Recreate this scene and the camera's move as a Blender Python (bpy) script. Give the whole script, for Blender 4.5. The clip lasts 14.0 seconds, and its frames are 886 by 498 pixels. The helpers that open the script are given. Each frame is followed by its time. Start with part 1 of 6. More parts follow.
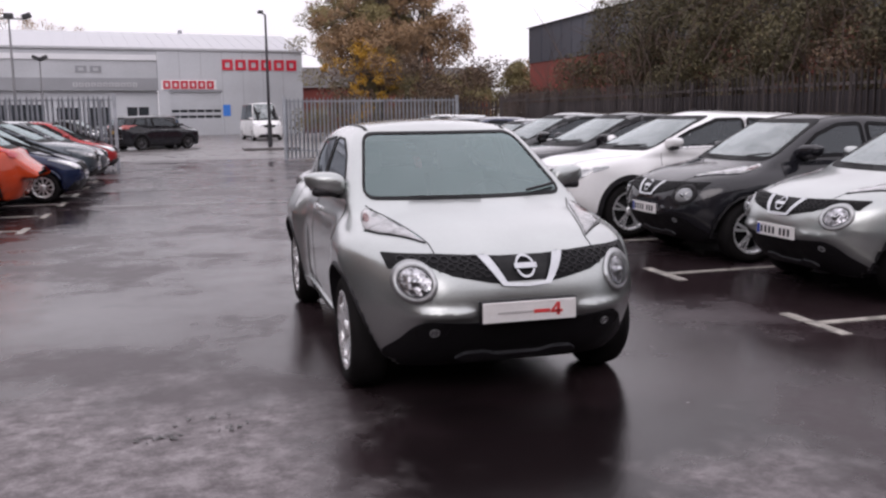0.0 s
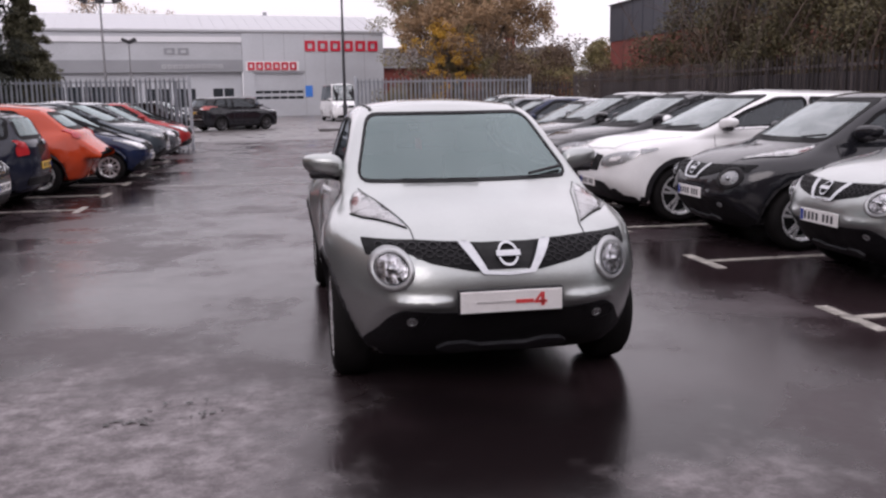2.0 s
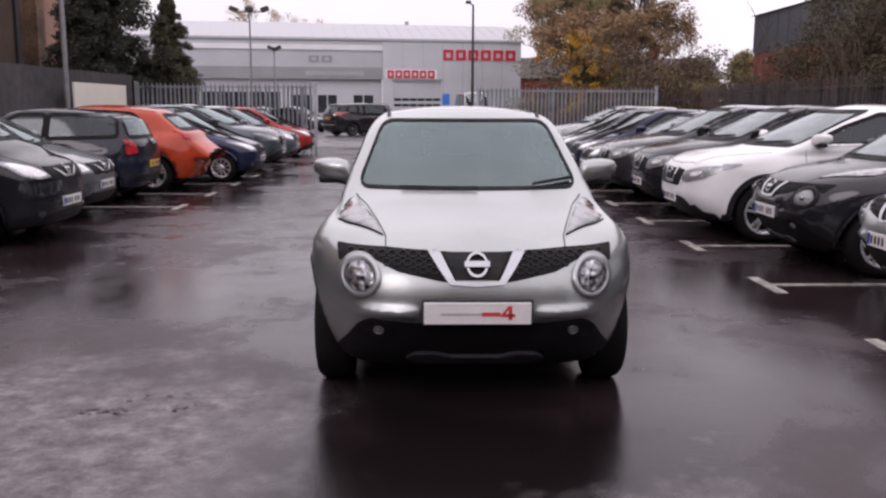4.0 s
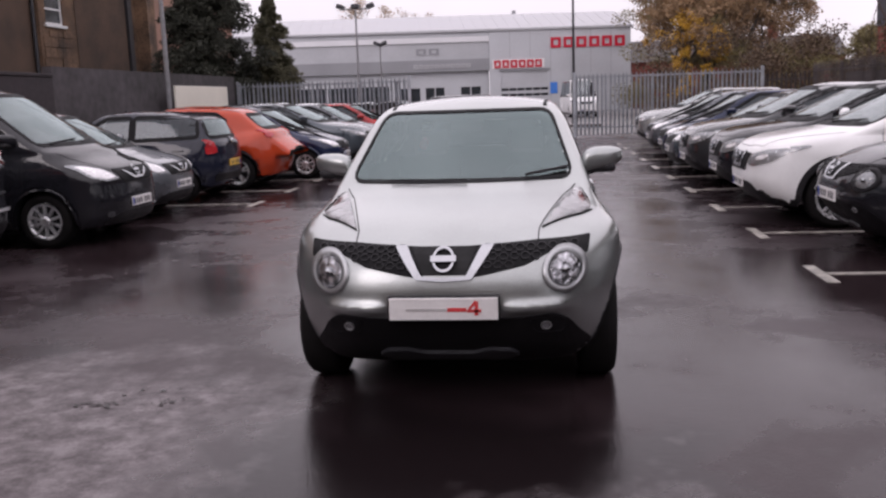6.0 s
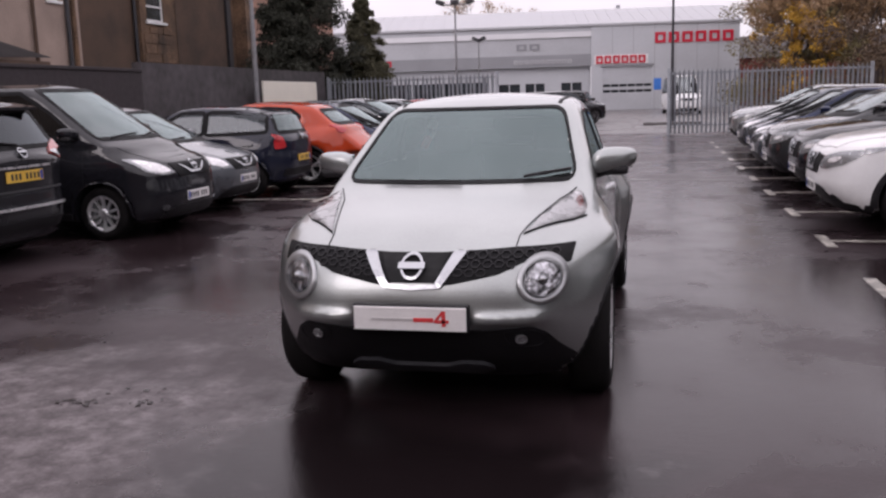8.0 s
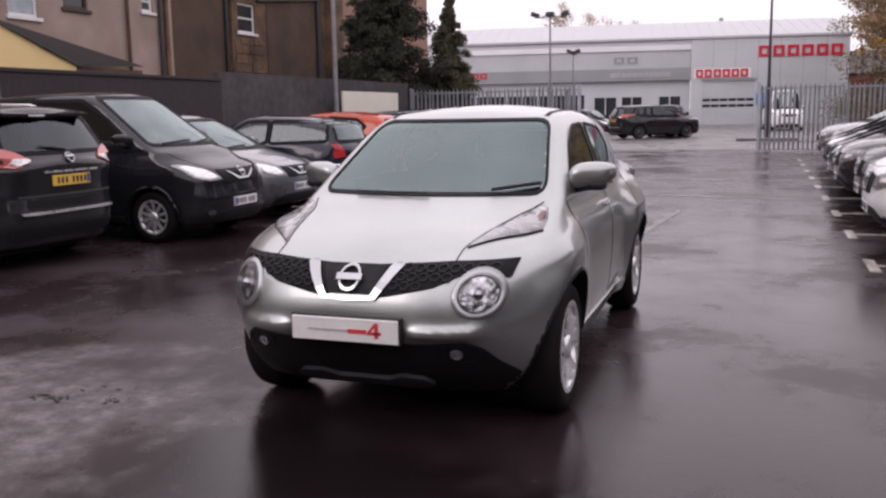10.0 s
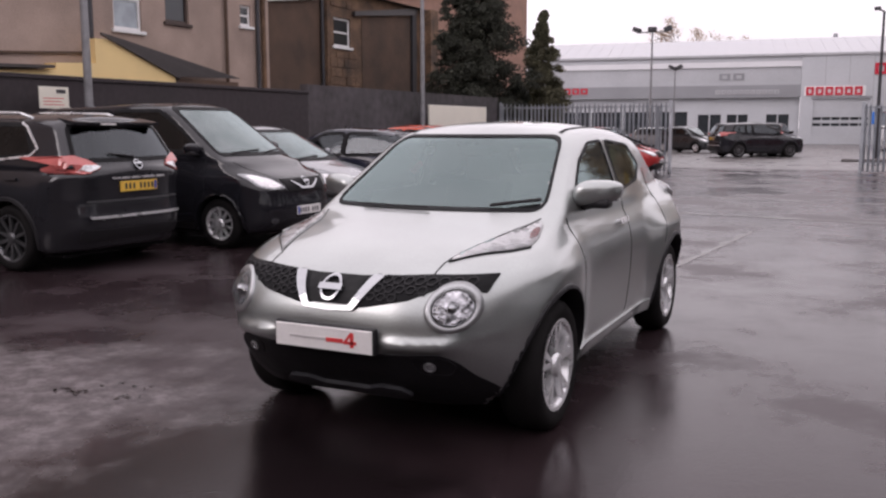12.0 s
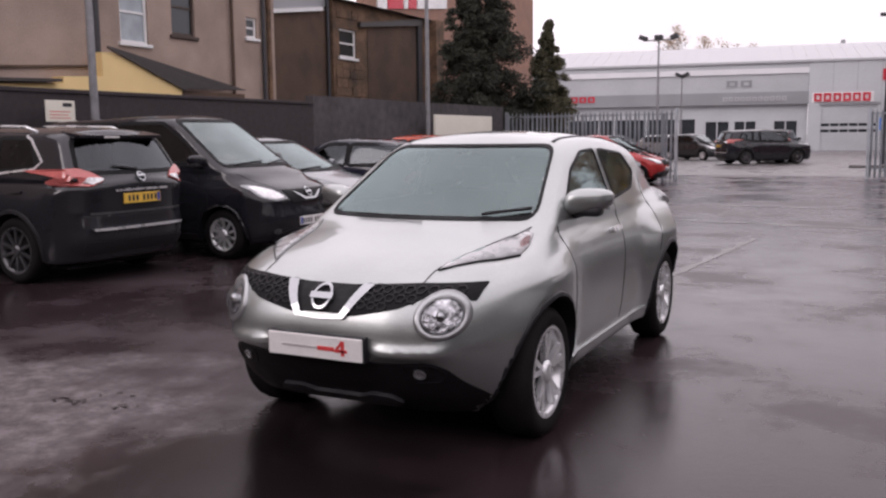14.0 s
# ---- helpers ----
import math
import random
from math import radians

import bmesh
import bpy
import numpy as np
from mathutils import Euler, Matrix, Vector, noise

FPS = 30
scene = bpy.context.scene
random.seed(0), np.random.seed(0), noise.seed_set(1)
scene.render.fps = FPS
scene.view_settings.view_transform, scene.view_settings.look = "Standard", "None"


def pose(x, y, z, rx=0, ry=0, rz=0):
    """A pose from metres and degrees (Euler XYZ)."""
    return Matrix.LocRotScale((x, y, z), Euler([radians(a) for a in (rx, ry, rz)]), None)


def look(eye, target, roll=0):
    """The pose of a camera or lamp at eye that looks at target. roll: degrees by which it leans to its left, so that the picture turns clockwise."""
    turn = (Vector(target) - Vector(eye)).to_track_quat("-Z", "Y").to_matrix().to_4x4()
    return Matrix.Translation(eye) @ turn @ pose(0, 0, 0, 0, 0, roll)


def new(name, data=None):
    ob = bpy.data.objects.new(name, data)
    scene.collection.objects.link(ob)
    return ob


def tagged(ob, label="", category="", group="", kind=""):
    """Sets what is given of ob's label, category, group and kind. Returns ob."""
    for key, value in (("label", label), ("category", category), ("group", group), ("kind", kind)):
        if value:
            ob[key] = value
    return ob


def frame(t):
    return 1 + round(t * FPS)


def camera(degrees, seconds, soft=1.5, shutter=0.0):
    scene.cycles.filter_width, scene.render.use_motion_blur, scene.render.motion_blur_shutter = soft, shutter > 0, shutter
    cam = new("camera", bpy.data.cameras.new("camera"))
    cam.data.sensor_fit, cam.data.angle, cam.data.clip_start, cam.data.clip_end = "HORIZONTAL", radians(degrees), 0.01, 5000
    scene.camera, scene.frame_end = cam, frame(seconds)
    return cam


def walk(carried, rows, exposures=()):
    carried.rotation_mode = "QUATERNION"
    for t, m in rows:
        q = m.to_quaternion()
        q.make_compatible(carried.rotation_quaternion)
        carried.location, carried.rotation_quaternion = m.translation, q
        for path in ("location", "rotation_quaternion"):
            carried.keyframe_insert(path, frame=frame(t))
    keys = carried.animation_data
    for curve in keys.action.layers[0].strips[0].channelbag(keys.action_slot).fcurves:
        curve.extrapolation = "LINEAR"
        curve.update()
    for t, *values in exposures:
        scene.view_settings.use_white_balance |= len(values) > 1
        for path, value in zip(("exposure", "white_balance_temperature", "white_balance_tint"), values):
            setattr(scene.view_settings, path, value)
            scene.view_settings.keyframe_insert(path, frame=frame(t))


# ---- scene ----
cam = camera(52.8, 14.0, soft=2.4)
PATH = [
    (0, (-1.671, -4.325, 1.593), (-1.141, -2.42, 1.294), -0.7),
    (0.5, (-1.588, -4.331, 1.585), (-1.067, -2.423, 1.291), -0.5),
    (1, (-1.469, -4.301, 1.582), (-0.979, -2.386, 1.284), -0.5),
    (1.5, (-1.292, -4.207, 1.58), (-0.859, -2.283, 1.245), -0.1),
    (2, (-1.096, -4.247, 1.581), (-0.752, -2.306, 1.242), -0.9),
    (2.5, (-0.872, -4.321, 1.584), (-0.626, -2.362, 1.267), 0.0),
    (5, (0.08, -4.152, 1.545), (0.028, -2.178, 1.225), -0.8),
    (5.5, (0.242, -4.123, 1.554), (0.131, -2.154, 1.224), -1.1),
    (6, (0.487, -4.137, 1.555), (0.26, -2.178, 1.222), -2.0),
    (6.5, (0.677, -4.06, 1.551), (0.393, -2.107, 1.224), -1.4),
    (7, (0.813, -3.984, 1.537), (0.491, -2.038, 1.209), -0.3),
    (7.5, (0.929, -3.884, 1.543), (0.542, -1.952, 1.203), -0.9),
    (10, (1.735, -3.541, 1.522), (1.071, -1.679, 1.218), -1.0),
    (10.5, (1.918, -3.51, 1.531), (1.192, -1.671, 1.234), -0.4),
    (11, (2.0, -3.406, 1.514), (1.246, -1.577, 1.219), -0.6),
    (11.5, (2.102, -3.361, 1.522), (1.3, -1.551, 1.237), -0.3),
    (12, (2.265, -3.375, 1.526), (1.392, -1.596, 1.254), -0.1),
    (12.5, (2.346, -3.376, 1.529), (1.455, -1.606, 1.254), -0.3),
    (13, (2.363, -3.378, 1.531), (1.469, -1.608, 1.271), -0.5),
    (13.5, (2.349, -3.352, 1.526), (1.453, -1.582, 1.267), -0.6),
    (14, (2.371, -3.378, 1.529), (1.478, -1.606, 1.278), -0.6),
]
walk(cam, [(t, look(eye, target, roll)) for t, eye, target, roll in PATH], exposures=[(0, -0.19, 6300, 20), (2.5, -0.19, 6350, 23), (5.5, -0.29, 6400, 24), (7.7, -0.29, 6400, 24), (10, -0.16, 6500, 23)])

# ---------------------------------------------------------------- light
world = bpy.data.worlds.new("overcast_sky")
scene.world = world
world.use_nodes = True
wn, wl = world.node_tree.nodes, world.node_tree.links
wn.clear()
sky = wn.new("ShaderNodeTexSky")
sky.sky_type, sky.sun_disc = "NISHITA", False
sky.sun_elevation, sky.sun_rotation = radians(28), radians(150)
hsv = wn.new("ShaderNodeHueSaturation")
hsv.inputs["Saturation"].default_value = 0.25
wl.new(sky.outputs[0], hsv.inputs["Color"])
tc = wn.new("ShaderNodeTexCoord")
cl = wn.new("ShaderNodeTexNoise")
cl.inputs["Scale"].default_value, cl.inputs["Detail"].default_value = 2.2, 5
wl.new(tc.outputs["Generated"], cl.inputs["Vector"])
cr = wn.new("ShaderNodeValToRGB")
cr.color_ramp.elements[0].position, cr.color_ramp.elements[0].color = 0.3, (9.2, 9.0, 9.1, 1)
cr.color_ramp.elements[1].position, cr.color_ramp.elements[1].color = 0.72, (12.6, 12.4, 12.4, 1)
wl.new(cl.outputs["Fac"], cr.inputs["Fac"])
mx = wn.new("ShaderNodeMixRGB")
mx.inputs["Fac"].default_value = 0.9
wl.new(hsv.outputs[0], mx.inputs[1])
wl.new(cr.outputs[0], mx.inputs[2])
sep = wn.new("ShaderNodeSeparateXYZ")
wl.new(tc.outputs["Generated"], sep.inputs[0])
up = wn.new("ShaderNodeMapRange")  # an overcast dome is brighter overhead than at the horizon
up.inputs["From Min"].default_value, up.inputs["From Max"].default_value = 0.05, 1.0
up.inputs["To Min"].default_value, up.inputs["To Max"].default_value = 1.2, 1.85
wl.new(sep.outputs["Z"], up.inputs["Value"])
dome = wn.new("ShaderNodeMixRGB")
dome.blend_type = "MULTIPLY"
dome.inputs["Fac"].default_value = 1.0
wl.new(mx.outputs[0], dome.inputs[1])
wl.new(up.outputs[0], dome.inputs[2])
bg = wn.new("ShaderNodeBackground")
bg.inputs["Strength"].default_value = 0.1
wl.new(dome.outputs[0], bg.inputs["Color"])
wo = wn.new("ShaderNodeOutputWorld")
wl.new(bg.outputs[0], wo.inputs["Surface"])

sun = new("sun", bpy.data.lights.new("sun", "SUN"))
sun.data.energy, sun.data.angle, sun.data.color = 0.6, radians(25), (1.0, 0.95, 0.9)
sun.matrix_world = look((0, 0, 30), (9, 15.6, 20.4))

# ---------------------------------------------------------------- materials


def mat(name, colour, rough=0.6, metal=0.0, vary=0.15, scale=6.0, bump=0.0, coat=0.0, fine=60.0, rvary=0.1, island=0.0, second=None, spec=0.5):
    """A surface with two scales of mottling, a fine relief and an uneven gloss."""
    m = bpy.data.materials.new(name)
    m.use_nodes = True
    n, l = m.node_tree.nodes, m.node_tree.links
    p = n["Principled BSDF"]
    p.inputs["Metallic"].default_value = metal
    p.inputs["Specular IOR Level"].default_value = spec
    p.inputs["Coat Weight"].default_value = coat
    p.inputs["Coat Roughness"].default_value = 0.04
    co = n.new("ShaderNodeTexCoord")
    big, small = n.new("ShaderNodeTexNoise"), n.new("ShaderNodeTexNoise")
    big.inputs["Scale"].default_value, big.inputs["Detail"].default_value = scale, 4
    small.inputs["Scale"].default_value, small.inputs["Detail"].default_value = fine, 3
    for tex in (big, small):
        l.new(co.outputs["Object"], tex.inputs["Vector"])
    mixv = n.new("ShaderNodeMath")
    mixv.operation = "MULTIPLY_ADD"
    l.new(big.outputs["Fac"], mixv.inputs[0])
    mixv.inputs[1].default_value = 0.65
    sm = n.new("ShaderNodeMath")
    sm.operation = "MULTIPLY"
    l.new(small.outputs["Fac"], sm.inputs[0])
    sm.inputs[1].default_value = 0.35
    l.new(sm.outputs[0], mixv.inputs[2])
    ramp = n.new("ShaderNodeValToRGB")
    lo = [max(0.0, c * (1 - vary)) for c in colour]
    hi = [min(1.0, c * (1 + vary)) for c in (second or colour)]
    ramp.color_ramp.elements[0].position, ramp.color_ramp.elements[0].color = 0.36, (*lo, 1)
    ramp.color_ramp.elements[1].position, ramp.color_ramp.elements[1].color = 0.64, (*hi, 1)
    l.new(mixv.outputs[0], ramp.inputs["Fac"])
    out = ramp.outputs["Color"]
    if island:
        oi = n.new("ShaderNodeObjectInfo")
        ge = n.new("ShaderNodeNewGeometry")
        ad = n.new("ShaderNodeMath")
        ad.operation = "ADD"
        l.new(oi.outputs["Random"], ad.inputs[0])
        l.new(ge.outputs["Random Per Island"], ad.inputs[1])
        ma = n.new("ShaderNodeMath")
        ma.operation = "MULTIPLY_ADD"
        l.new(ad.outputs[0], ma.inputs[0])
        ma.inputs[1].default_value, ma.inputs[2].default_value = island, 1 - island
        hs = n.new("ShaderNodeHueSaturation")
        l.new(ma.outputs[0], hs.inputs["Value"])
        l.new(out, hs.inputs["Color"])
        out = hs.outputs["Color"]
    l.new(out, p.inputs["Base Color"])
    mr = n.new("ShaderNodeMapRange")
    l.new(big.outputs["Fac"], mr.inputs["Value"])
    mr.inputs["From Min"].default_value, mr.inputs["From Max"].default_value = 0.3, 0.7
    mr.inputs["To Min"].default_value, mr.inputs["To Max"].default_value = max(0.02, rough - rvary), min(1, rough + rvary)
    l.new(mr.outputs[0], p.inputs["Roughness"])
    if bump:
        b = n.new("ShaderNodeBump")
        b.inputs["Strength"].default_value, b.inputs["Distance"].default_value = bump, 0.01
        l.new(small.outputs["Fac"], b.inputs["Height"])
        l.new(b.outputs[0], p.inputs["Normal"])
    return m


def glass_mat(name, tint, see, ior=2.05, gloss=(0.8, 1.0, 1.0), beads=0.0):
    """A thin sheet of glass: it lets tinted light through and mirrors by its Fresnel gloss."""
    m = bpy.data.materials.new(name)
    m.use_nodes = True
    n, l = m.node_tree.nodes, m.node_tree.links
    n.clear()
    tr, gl, fr, mix = n.new("ShaderNodeBsdfTransparent"), n.new("ShaderNodeBsdfGlossy"), n.new("ShaderNodeFresnel"), n.new("ShaderNodeMixShader")
    tr.inputs["Color"].default_value = (*[c * see for c in tint], 1)
    gl.inputs["Color"].default_value, gl.inputs["Roughness"].default_value = (*gloss, 1), 0.03
    fr.inputs["IOR"].default_value = ior
    l.new(fr.outputs[0], mix.inputs[0])
    l.new(tr.outputs[0], mix.inputs[1])
    l.new(gl.outputs[0], mix.inputs[2])
    out = mix.outputs[0]
    if beads:  # rain beads, plus the sky's sheen painted in as diffuse white
        tx, big, mul, rp, df, mix2 = (n.new("ShaderNode" + k) for k in ("TexNoise", "TexNoise", "Math", "ValToRGB", "BsdfDiffuse", "MixShader"))
        co = n.new("ShaderNodeTexCoord")
        for t, sc in ((tx, 150), (big, 3.0)):
            t.inputs["Scale"].default_value = sc
            l.new(co.outputs["Object"], t.inputs["Vector"])
        mul.operation = "MULTIPLY"
        l.new(tx.outputs["Fac"], mul.inputs[0])
        l.new(big.outputs["Fac"], mul.inputs[1])
        rp.color_ramp.elements[0].position, rp.color_ramp.elements[0].color = 0.16, (0.1 * beads, 0.1 * beads, 0.1 * beads, 1)
        rp.color_ramp.elements[1].position, rp.color_ramp.elements[1].color = 0.36, (beads, beads, beads, 1)
        l.new(mul.outputs[0], rp.inputs["Fac"])
        df.inputs["Color"].default_value = (0.62, 0.66, 0.67, 1)
        l.new(rp.outputs["Color"], mix2.inputs[0])
        l.new(out, mix2.inputs[1])
        l.new(df.outputs[0], mix2.inputs[2])
        out = mix2.outputs[0]
    o = n.new("ShaderNodeOutputMaterial")
    l.new(out, o.inputs["Surface"])
    return m


def paint(name, colour, metal=0.0, rough=0.32):
    """Car lacquer under a clear coat, with rain beads and dust unevenness."""
    m = mat(name, colour, rough, metal, vary=0.1, scale=2.2, fine=130, rvary=0.06, coat=1.0, bump=0.045)
    n, l = m.node_tree.nodes, m.node_tree.links
    p = n["Principled BSDF"]
    co, v, r = n.new("ShaderNodeTexCoord"), n.new("ShaderNodeTexVoronoi"), n.new("ShaderNodeMapRange")
    v.inputs["Scale"].default_value, v.inputs["Randomness"].default_value = 75, 1.0
    l.new(co.outputs["Object"], v.inputs["Vector"])
    r.inputs["From Min"].default_value, r.inputs["From Max"].default_value = 0.1, 0.35
    r.inputs["To Min"].default_value, r.inputs["To Max"].default_value = 1.0, 0.0
    l.new(v.outputs["Distance"], r.inputs["Value"])
    b = n.new("ShaderNodeBump")
    b.inputs["Strength"].default_value, b.inputs["Distance"].default_value = 0.18, 0.0015
    l.new(r.outputs[0], b.inputs["Height"])
    l.new(b.outputs[0], p.inputs["Coat Normal"])
    m.node_tree.nodes["Principled BSDF"].inputs["Specular IOR Level"].default_value = 0.0 if metal < 0.3 else 0.4
    m.node_tree.nodes["Principled BSDF"].inputs["Coat Weight"].default_value = 1.0
    return m


def wet_tarmac():
    m = bpy.data.materials.new("wet_tarmac")
    m.use_nodes = True
    n, l = m.node_tree.nodes, m.node_tree.links
    p = n["Principled BSDF"]
    co = n.new("ShaderNodeTexCoord")

    def tex(scale, detail=4, rough=0.55, kind="ShaderNodeTexNoise"):
        t = n.new(kind)
        t.inputs["Scale"].default_value = scale
        if kind == "ShaderNodeTexNoise":
            t.inputs["Detail"].default_value, t.inputs["Roughness"].default_value = detail, rough
        l.new(co.outputs["Object"], t.inputs["Vector"])
        return t

    def ramp(src, stops):
        r = n.new("ShaderNodeValToRGB")
        while len(r.color_ramp.elements) < len(stops):
            r.color_ramp.elements.new(0.5)
        for e, (pos, v) in zip(r.color_ramp.elements, stops):
            e.position, e.color = pos, (*v, 1) if isinstance(v, tuple) else (v, v, v, 1)
        l.new(src, r.inputs["Fac"])
        return r.outputs["Color"]

    broad, patch, grit = tex(0.45, 7, 0.66), tex(1.3, 7, 0.62), tex(120, 2)
    stone, pits = tex(60, kind="ShaderNodeTexVoronoi"), tex(6.5, 10, 0.76)
    # worn hollows that hold a film of water, broken up by noise
    def hollow(x, y, core, reach, depth, src):
        off = n.new("ShaderNodeVectorMath")
        off.operation = "DISTANCE"
        off.inputs[1].default_value = (x, y, 0)
        l.new(co.outputs["Object"], off.inputs[0])
        near = n.new("ShaderNodeMapRange")
        near.inputs["From Min"].default_value, near.inputs["From Max"].default_value = core, reach
        near.inputs["To Min"].default_value, near.inputs["To Max"].default_value = depth, 0.0
        l.new(off.outputs["Value"], near.inputs["Value"])
        total = n.new("ShaderNodeMath")
        total.operation = "ADD"
        l.new(near.outputs[0], total.inputs[0])
        l.new(src, total.inputs[1])
        return total.outputs[0]

    # a smooth wet stretch; the car's dark reflection is painted into its colour
    wet_reflection = ramp(hollow(-0.1, -0.75, 0.4, 1.7, 0.5, patch.outputs["Fac"]), [(0.62, 0.0), (0.85, 1.0)])
    add = hollow(0.6, -1.25, 0.1, 0.95, 0.4, hollow(-2.35, -0.45, 0.3, 2.2, 0.62, patch.outputs["Fac"]))
    worn = ramp(add, [(0.67, 0.0), (0.88, 1.0)])
    colour = ramp(broad.outputs["Fac"], [(0.38, (0.0193, 0.0125, 0.0139)), (0.55, (0.0287, 0.0196, 0.0218)), (0.64, (0.0468, 0.0350, 0.0383))])
    # worn grit colour, with the sky's sheen also painted in as paleness
    pale = ramp(pits.outputs["Fac"], [(0.4, (0.018, 0.013, 0.013)), (0.5, (0.06, 0.05, 0.051)), (0.6, (0.13, 0.115, 0.117))])
    mixc = n.new("ShaderNodeMixRGB")
    l.new(worn, mixc.inputs["Fac"])
    reflection_dark = n.new("ShaderNodeMixRGB")
    l.new(wet_reflection, reflection_dark.inputs["Fac"])
    l.new(colour, reflection_dark.inputs[1])
    # near-black colour stands in for the mirrored car
    reflection_dark.inputs[2].default_value = (0.009, 0.0062, 0.0069, 1)
    l.new(reflection_dark.outputs[0], mixc.inputs[1])
    l.new(pale, mixc.inputs[2])
    speck = ramp(grit.outputs["Fac"], [(0.35, 0.75), (0.7, 1.35)])
    mul = n.new("ShaderNodeMixRGB")
    mul.blend_type = "MULTIPLY"
    mul.inputs["Fac"].default_value = 0.8
    l.new(mixc.outputs[0], mul.inputs[1])
    l.new(speck, mul.inputs[2])
    l.new(mul.outputs[0], p.inputs["Base Color"])
    wet = ramp(broad.outputs["Fac"], [(0.40, 0.11), (0.5, 0.21), (0.58, 0.40)])
    wet2 = ramp(pits.outputs["Fac"], [(0.36, 0.55), (0.64, 0.36)])
    mixr = n.new("ShaderNodeMixRGB")
    l.new(worn, mixr.inputs["Fac"])
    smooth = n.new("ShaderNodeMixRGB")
    l.new(wet_reflection, smooth.inputs["Fac"])
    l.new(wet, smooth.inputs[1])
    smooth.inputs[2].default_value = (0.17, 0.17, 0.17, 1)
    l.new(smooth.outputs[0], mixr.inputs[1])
    l.new(wet2, mixr.inputs[2])
    l.new(mixr.outputs[0], p.inputs["Roughness"])
    film = n.new("ShaderNodeMapRange")
    film.inputs["To Min"].default_value, film.inputs["To Max"].default_value = 0.255, 1.0
    l.new(worn, film.inputs["Value"])
    l.new(film.outputs[0], p.inputs["Specular IOR Level"])
    p.inputs["Specular Tint"].default_value = (1.0, 0.88, 0.93, 1)
    b1 = n.new("ShaderNodeBump")
    b1.inputs["Strength"].default_value, b1.inputs["Distance"].default_value = 0.16, 0.003
    l.new(stone.outputs["Distance"], b1.inputs["Height"])
    b2 = n.new("ShaderNodeBump")
    b2.inputs["Strength"].default_value, b2.inputs["Distance"].default_value = 0.22, 0.006
    l.new(pits.outputs["Fac"], b2.inputs["Height"])
    l.new(b1.outputs[0], b2.inputs["Normal"])
    l.new(b2.outputs[0], p.inputs["Normal"])
    return m


